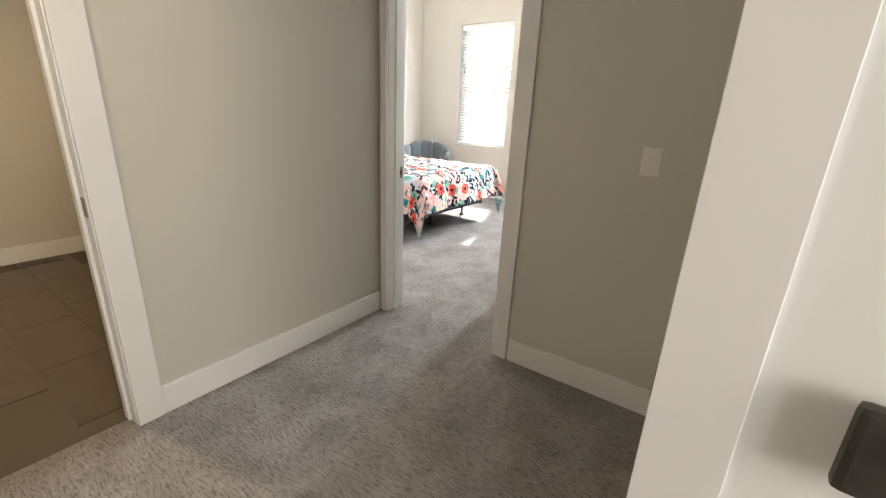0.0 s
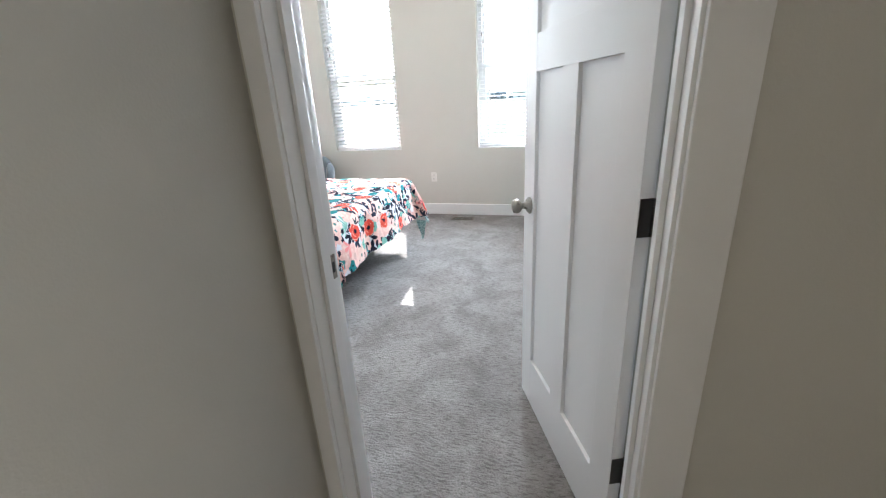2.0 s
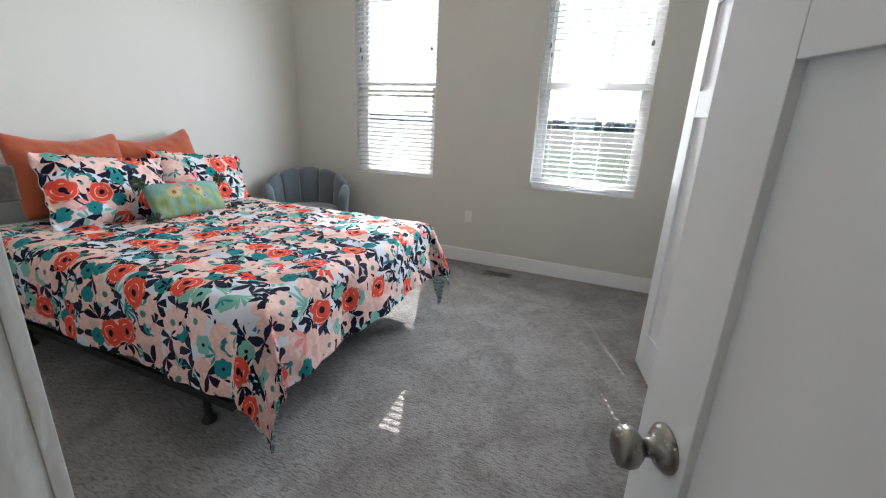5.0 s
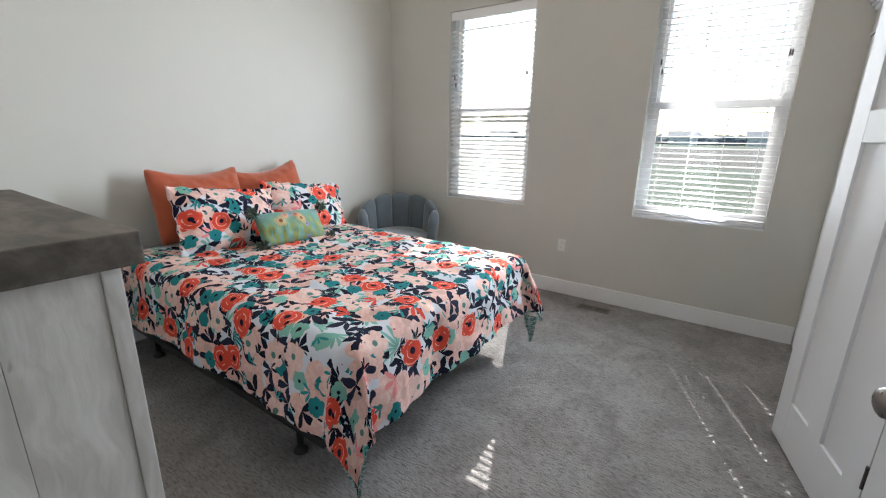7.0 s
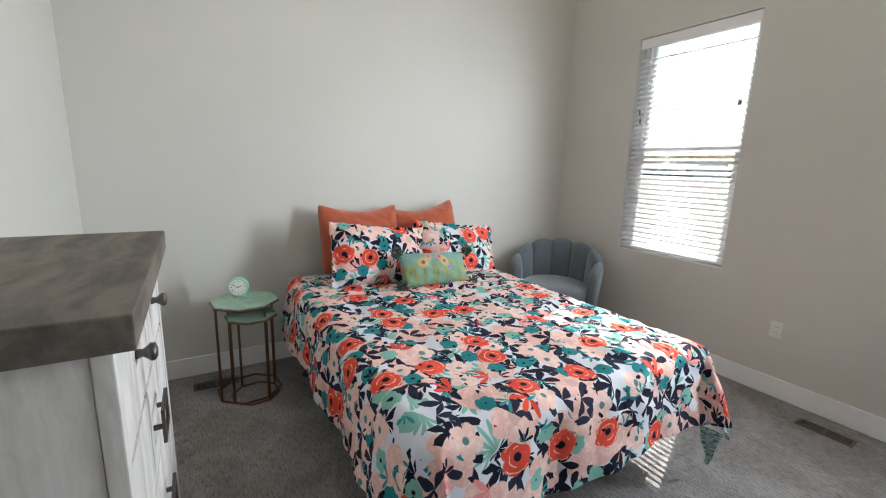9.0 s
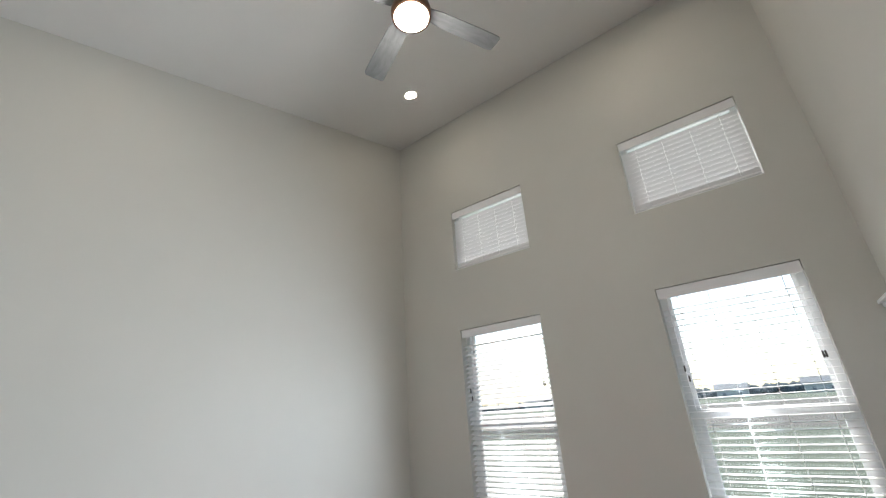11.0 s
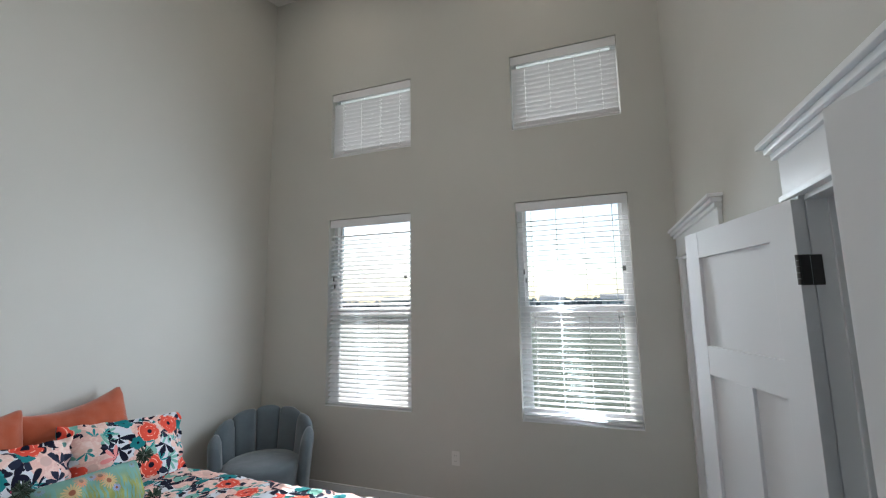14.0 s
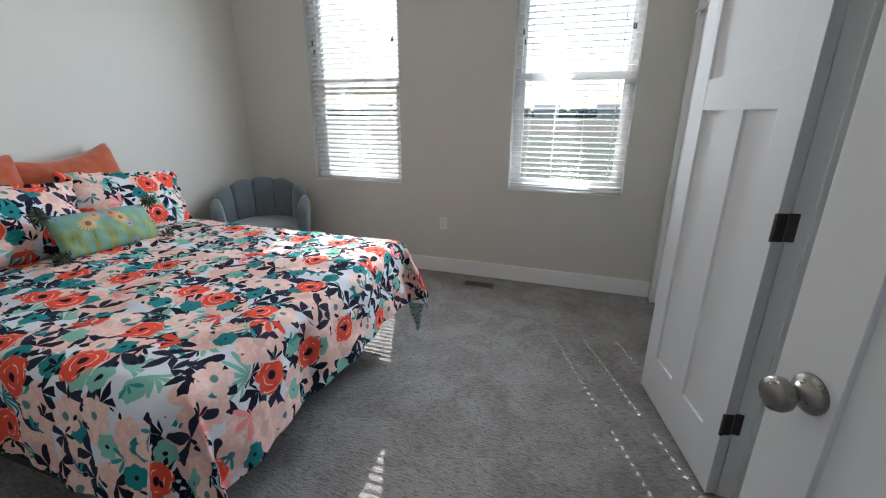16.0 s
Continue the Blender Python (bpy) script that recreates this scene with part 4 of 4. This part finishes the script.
part("cushion_body", pillow_mesh(0.53, 0.24, 0.13, pinch=0.05, seed=9), LUMBAR, lum, "", True)
rnd = random.Random(4)
for sx in (-1, 1):
    for sz in (-1, 1):
        bm = bmesh.new()
        for i in range(70):
            d = Vector((rnd.gauss(0, 1), rnd.gauss(0, 1), rnd.gauss(0, 1))).normalized()
            rod(bm, d * 0.004, d * rnd.uniform(0.034, 0.050), 0.0032, 4)
        t = part("tassel", bm, TASSEL, lum, "dark green yarn tassel")
        t.matrix_basis = pose(sx * 0.28, -0.03, sz * 0.118)


# ---- shell chair ----
def chair(m):
    th = thing("shell_chair", "blue grey velvet shell armchair with channelled back", "armchair", m)
    chans, span = 7, 112
    for c in range(chans):
        a0, a1 = radians(-span + 2 * span * c / chans), radians(-span + 2 * span * (c + 1) / chans)
        bm = bmesh.new()
        nt, rows = 12, []
        for i in range(nt + 1):
            f = i / nt
            a = a0 + (a1 - a0) * f
            puff = math.sqrt(max(0.0, 1 - (2 * f - 1) ** 2))
            rise = math.cos(a * 0.62) ** 1.2
            top = 0.50 + 0.29 * rise + 0.035 * puff
            prof = []
            for k in range(9):
                z = 0.20 + (top - 0.06 - 0.20) * k / 8
                prof.append((0.385 + 0.055 * (z - 0.2) / 0.6 + 0.020 * puff, z))
            ro, ri = prof[-1][0], 0.325 + 0.06 * (top - 0.2) / 0.6 - 0.035 * puff
            for k in range(1, 8):
                b = math.pi * k / 8
                mid, half = (ro + ri) / 2, (ro - ri) / 2
                prof.append((mid + half * math.cos(b), top - 0.06 + 0.06 * math.sin(b)))
            for k in range(9):
                z = top - 0.06 - (top - 0.06 - 0.30) * k / 8
                prof.append((0.325 + 0.06 * (z - 0.2) / 0.6 - 0.035 * puff, z))
            rows.append([bm.verts.new((r * 1.08 * math.sin(a), r * math.cos(a), z)) for r, z in prof])
        for a, b in zip(rows, rows[1:]):
            for k in range(len(a) - 1):
                bm.faces.new((a[k], a[k + 1], b[k + 1], b[k]))
        for row in (rows[0], rows[-1]):
            bm.faces.new(row)
        bmesh.ops.recalc_face_normals(bm, faces=bm.faces)
        part("back_channel", bm, GREYVEL, th, "", True)
    prof = [(0.02, 0.20), (0.33, 0.20), (0.345, 0.23), (0.345, 0.36), (0.355, 0.40), (0.35, 0.44), (0.32, 0.462), (0.2, 0.47), (0.02, 0.475)]
    part("seat_cushion", lathe(prof, 48), GREYVEL, th, "round velvet seat cushion", True)
    for x, y in ((-0.24, -0.22), (0.24, -0.22), (-0.24, 0.24), (0.24, 0.24)):
        part("leg", rod(bmesh.new(), (x * 1.1, y * 1.1, 0), (x, y, 0.20), 0.012, 10), BRONZE, th, "slim metal leg")
    return th


chair(pose(-3.14, 5.96, 0, 0, 0, 36) @ Matrix.Diagonal((0.87, 0.87, 1.02, 1.0)))


# ---- side tables and clock ----
def octagon(r, z0, z1, turn=22.5):
    bm = bmesh.new()
    bmesh.ops.create_cone(bm, cap_ends=True, segments=8, radius1=r, radius2=r, depth=z1 - z0)
    bmesh.ops.transform(bm, matrix=Matrix.Translation((0, 0, (z0 + z1) / 2)) @ Matrix.Rotation(radians(turn), 4, "Z"), verts=bm.verts)
    return bm


def ring8(r, z, t):
    bm = bmesh.new()
    pts = [Vector((r * math.cos(radians(22.5 + 45 * i)), r * math.sin(radians(22.5 + 45 * i)), z)) for i in range(8)]
    for i in range(8):
        rod(bm, pts[i], pts[(i + 1) % 8], t, 8)
    return bm


def side_table(label, x, y, r, h, turn):
    th = thing("side_table", label, "side table", pose(x, y, 0, 0, 0, turn), "nesting side tables")
    part("tabletop", octagon(r, h - 0.012, h), MINTTOP, th, "mint green enamel top")
    part("top_rim", ring8(r, h - 0.012, 0.0075), BRONZE, th)
    for i in range(0, 8, 2):
        a = radians(22.5 + 45 * i)
        part("leg", rod(bmesh.new(), (r * 0.97 * math.cos(a), r * 0.97 * math.sin(a), 0.006), (r * 0.97 * math.cos(a), r * 0.97 * math.sin(a), h - 0.012), 0.0075, 10), BRONZE, th, "copper metal leg")
    part("foot_ring", ring8(r * 0.97, 0.0075, 0.0072), BRONZE, th)
    return th


side_table("octagonal side table with mint top and copper legs", -3.295, 3.360, 0.200, 0.625, 6)
side_table("smaller nesting octagonal table with mint top", -3.215, 3.385, 0.148, 0.550, 6)
clock = thing("alarm_clock", "mint green round alarm clock on the side table", "clock", pose(-3.365, 3.335, 0.625, 0, 0, 74) @ Matrix.Scale(0.84, 4))
part("case", lathe([(0.060, -0.030), (0.072, -0.022), (0.074, 0.020), (0.066, 0.030), (0.060, 0.022)], 36, "Y"), MINT, clock, "mint green case", True).matrix_basis = pose(0, 0, 0.083)
part("dial", lathe([(0.061, 0.018), (0.061, 0.0235), (0.002, 0.024)], 32, "Y"), DIAL, clock, "white dial").matrix_basis = pose(0, 0, 0.083)
for i in range(12):
    cu = bpy.data.curves.new("numeral", "FONT")
    cu.body, cu.size, cu.align_x, cu.align_y = str(i + 1), 0.019, "CENTER", "CENTER"
    cu.materials.append(INK)
    a = radians(90 - 30 * (i + 1))
    nob = new("numeral", cu)
    nob.parent = clock
    nob.matrix_basis = pose(0.047 * math.cos(a), -0.0250, 0.083 + 0.047 * math.sin(a), 90, 0, 0)
for ang, l, w in ((62, 0.030, 0.005), (-58, 0.044, 0.0035)):
    p = part("pointer", boxes((-w / 2, -0.0275, -0.006, w / 2, -0.0262, l)), INK, clock)
    p.matrix_basis = pose(0, 0, 0.083, 0, ang, 0)
for x in (-0.035, 0.035):
    part("foot", rod(bmesh.new(), (x * 1.2, 0, 0.0), (x, 0, 0.022), 0.007, 10), MINT, clock)


# ---- dresser ----
def dresser():
    x0, x1, yb, yf, h = -2.08, -1.25, DY1 + 0.02, 3.008, 1.262
    th = thing("dresser", "whitewashed wood dresser with dark weathered top", "dresser")
    part("top", boxes((x0 - 0.02, yb - 0.012, h - 0.060, x1 + 0.02, yf + 0.032, h), bevel=0.004), TOPWOOD, th, "dark weathered wood top")
    for xa, xb, xi in ((x0, x0 + 0.02, 1), (x1 - 0.02, x1, -1)):
        d = (yf - 0.0305 - yb) / 3
        for k in range(3):
            part("side_plank", boxes((xa, yb + d * k + 0.0003, 0.02, xb, yb + d * (k + 1) - 0.0003, h - 0.061), bevel=0.001), WHITEWOOD, th, "whitewashed side plank")
    part("front_post", boxes((x0 - 0.002, yf - 0.030, 0, x0 + 0.035, yf, h - 0.061), bevel=0.003), WHITEWOOD, th)
    part("front_post", boxes((x1 - 0.035, yf - 0.030, 0, x1 + 0.002, yf, h - 0.061), bevel=0.003), WHITEWOOD, th)
    part("back_panel", boxes((x0 + 0.02, yb, 0.02, x1 - 0.02, yb + 0.012, h - 0.061)), WHITEWOOD, th)
    part("plinth", boxes((x0 + 0.035, yf - 0.05, 0.03, x1 - 0.035, yf - 0.012, 0.10), bevel=0.003), WHITEWOOD, th)
    part("carcass", boxes((x0 + 0.02, yb + 0.012, 0.10, x1 - 0.02, yf - 0.045, h - 0.061)), TOPWOOD, th)
    mid = (x0 + x1) / 2
    rows = ((0.975, h - 0.074), (0.735, 0.963), (0.455, 0.723), (0.112, 0.443))
    for n, (lo, hi) in enumerate(rows):
        spans = ((x0 + 0.041, mid - 0.006), (mid + 0.006, x1 - 0.041)) if n == 0 else ((x0 + 0.041, x1 - 0.041),)
        for a, b in spans:
            d = part("drawer", boxes((a, yf - 0.03, lo, b, yf - 0.002, hi), bevel=0.004), WHITEWOOD, th, "whitewashed drawer front")
            if n == 0:
                k = part("knob", lathe([(0.011, 0), (0.008, 0.012), (0.012, 0.018), (0.019, 0.026), (0.018, 0.034), (0.010, 0.038)], 20, "Y"), DARKMET, d, "dark round knob", True)
                k.matrix_basis = pose((a + b) / 2, yf - 0.002, 1.100, 0, 0, 180)
            else:
                zc = (lo + hi) / 2
                for c in (mid,):
                    bm = boxes((c - 0.062, yf + 0.016, zc - 0.044, c - 0.050, yf + 0.024, zc + 0.044), (c + 0.050, yf + 0.016, zc - 0.044, c + 0.062, yf + 0.024, zc + 0.044), (c - 0.050, yf + 0.016, zc + 0.034, c + 0.050, yf + 0.024, zc + 0.044), (c - 0.050, yf + 0.016, zc - 0.044, c + 0.050, yf + 0.024, zc - 0.034), (c - 0.060, yf - 0.002, zc - 0.006, c - 0.052, yf + 0.016, zc + 0.006), (c + 0.052, yf - 0.002, zc - 0.006, c + 0.060, yf + 0.016, zc + 0.006), bevel=0.0015)
                    part("pull", bm, DARKMET, d, "dark rectangular metal pull")


dresser()

# ---- outdoors ----
ground = new("ground", mesh_of("ground", boxes((-900, WY + 0.2, -0.75, 900, 1800, -0.65)), FIELD))
tagged(ground, "green lawn and brown ploughed field to the horizon", "ground", kind="structure")
rnd = random.Random(11)
bm = bmesh.new()
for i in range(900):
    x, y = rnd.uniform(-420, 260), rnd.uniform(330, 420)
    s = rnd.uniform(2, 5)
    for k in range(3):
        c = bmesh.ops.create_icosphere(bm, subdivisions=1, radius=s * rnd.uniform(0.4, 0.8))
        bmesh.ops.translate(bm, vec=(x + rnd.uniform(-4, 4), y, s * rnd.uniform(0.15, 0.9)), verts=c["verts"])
woods = new("far_woods", mesh_of("far_woods", bm, HAZY_LEAF))
tagged(woods, "distant line of trees on the horizon, coloured pale blue-grey for haze", "trees", kind="stuff")
for x, y, w, h in ((-150, 300, 16, 6), (-92, 310, 14, 5), (-60, 290, 18, 6), (-28, 305, 15, 5), (-215, 305, 18, 6), (12, 300, 15, 5)):
    house = thing("far_house", "distant pale house with dark roof among trees", "house", pose(x, y, -0.65), "distant houses")
    part("wall", boxes((-w / 2, -5, 0, w / 2, 5, h)), FARWALL, house)
    bm = bmesh.new()
    vs = [bm.verts.new(p) for p in ((-w / 2 - 1, -6, h), (w / 2 + 1, -6, h), (w / 2 + 1, 6, h), (-w / 2 - 1, 6, h), (-w / 2 - 1, 0, h + 3.5), (w / 2 + 1, 0, h + 3.5))]
    for f in ((0, 1, 5, 4), (3, 4, 5, 2), (0, 4, 3), (1, 2, 5), (0, 3, 2, 1)):
        bm.faces.new([vs[i] for i in f])
    part("roof", bm, ROOFS, house)
    for k in (-0.25, 0.25):
        part("window", boxes((k * w - 0.8, -5.06, 1.2, k * w + 0.8, -5.0, 2.8)), ROOFS, house)

# ---- tiles of the tiled room ----
tile_me = mesh_of("tile", boxes((0, 0, -0.006, 0.596, 0.296, 0.0), bevel=0.0015), TILE)
for i in range(-5, 13):
    for j in range(5):
        x, y = -3.5 + 0.6 * j - 0.2 * (i % 3), -1.3 + 0.3 * (i + 5)
        if x + 0.596 > HX - 0.07 or x < -3.5 or y + 0.296 > DY0:
            continue
        t = part("tile", tile_me, TILE, tile_floor)
        t.matrix_basis = pose(x, y, 0)
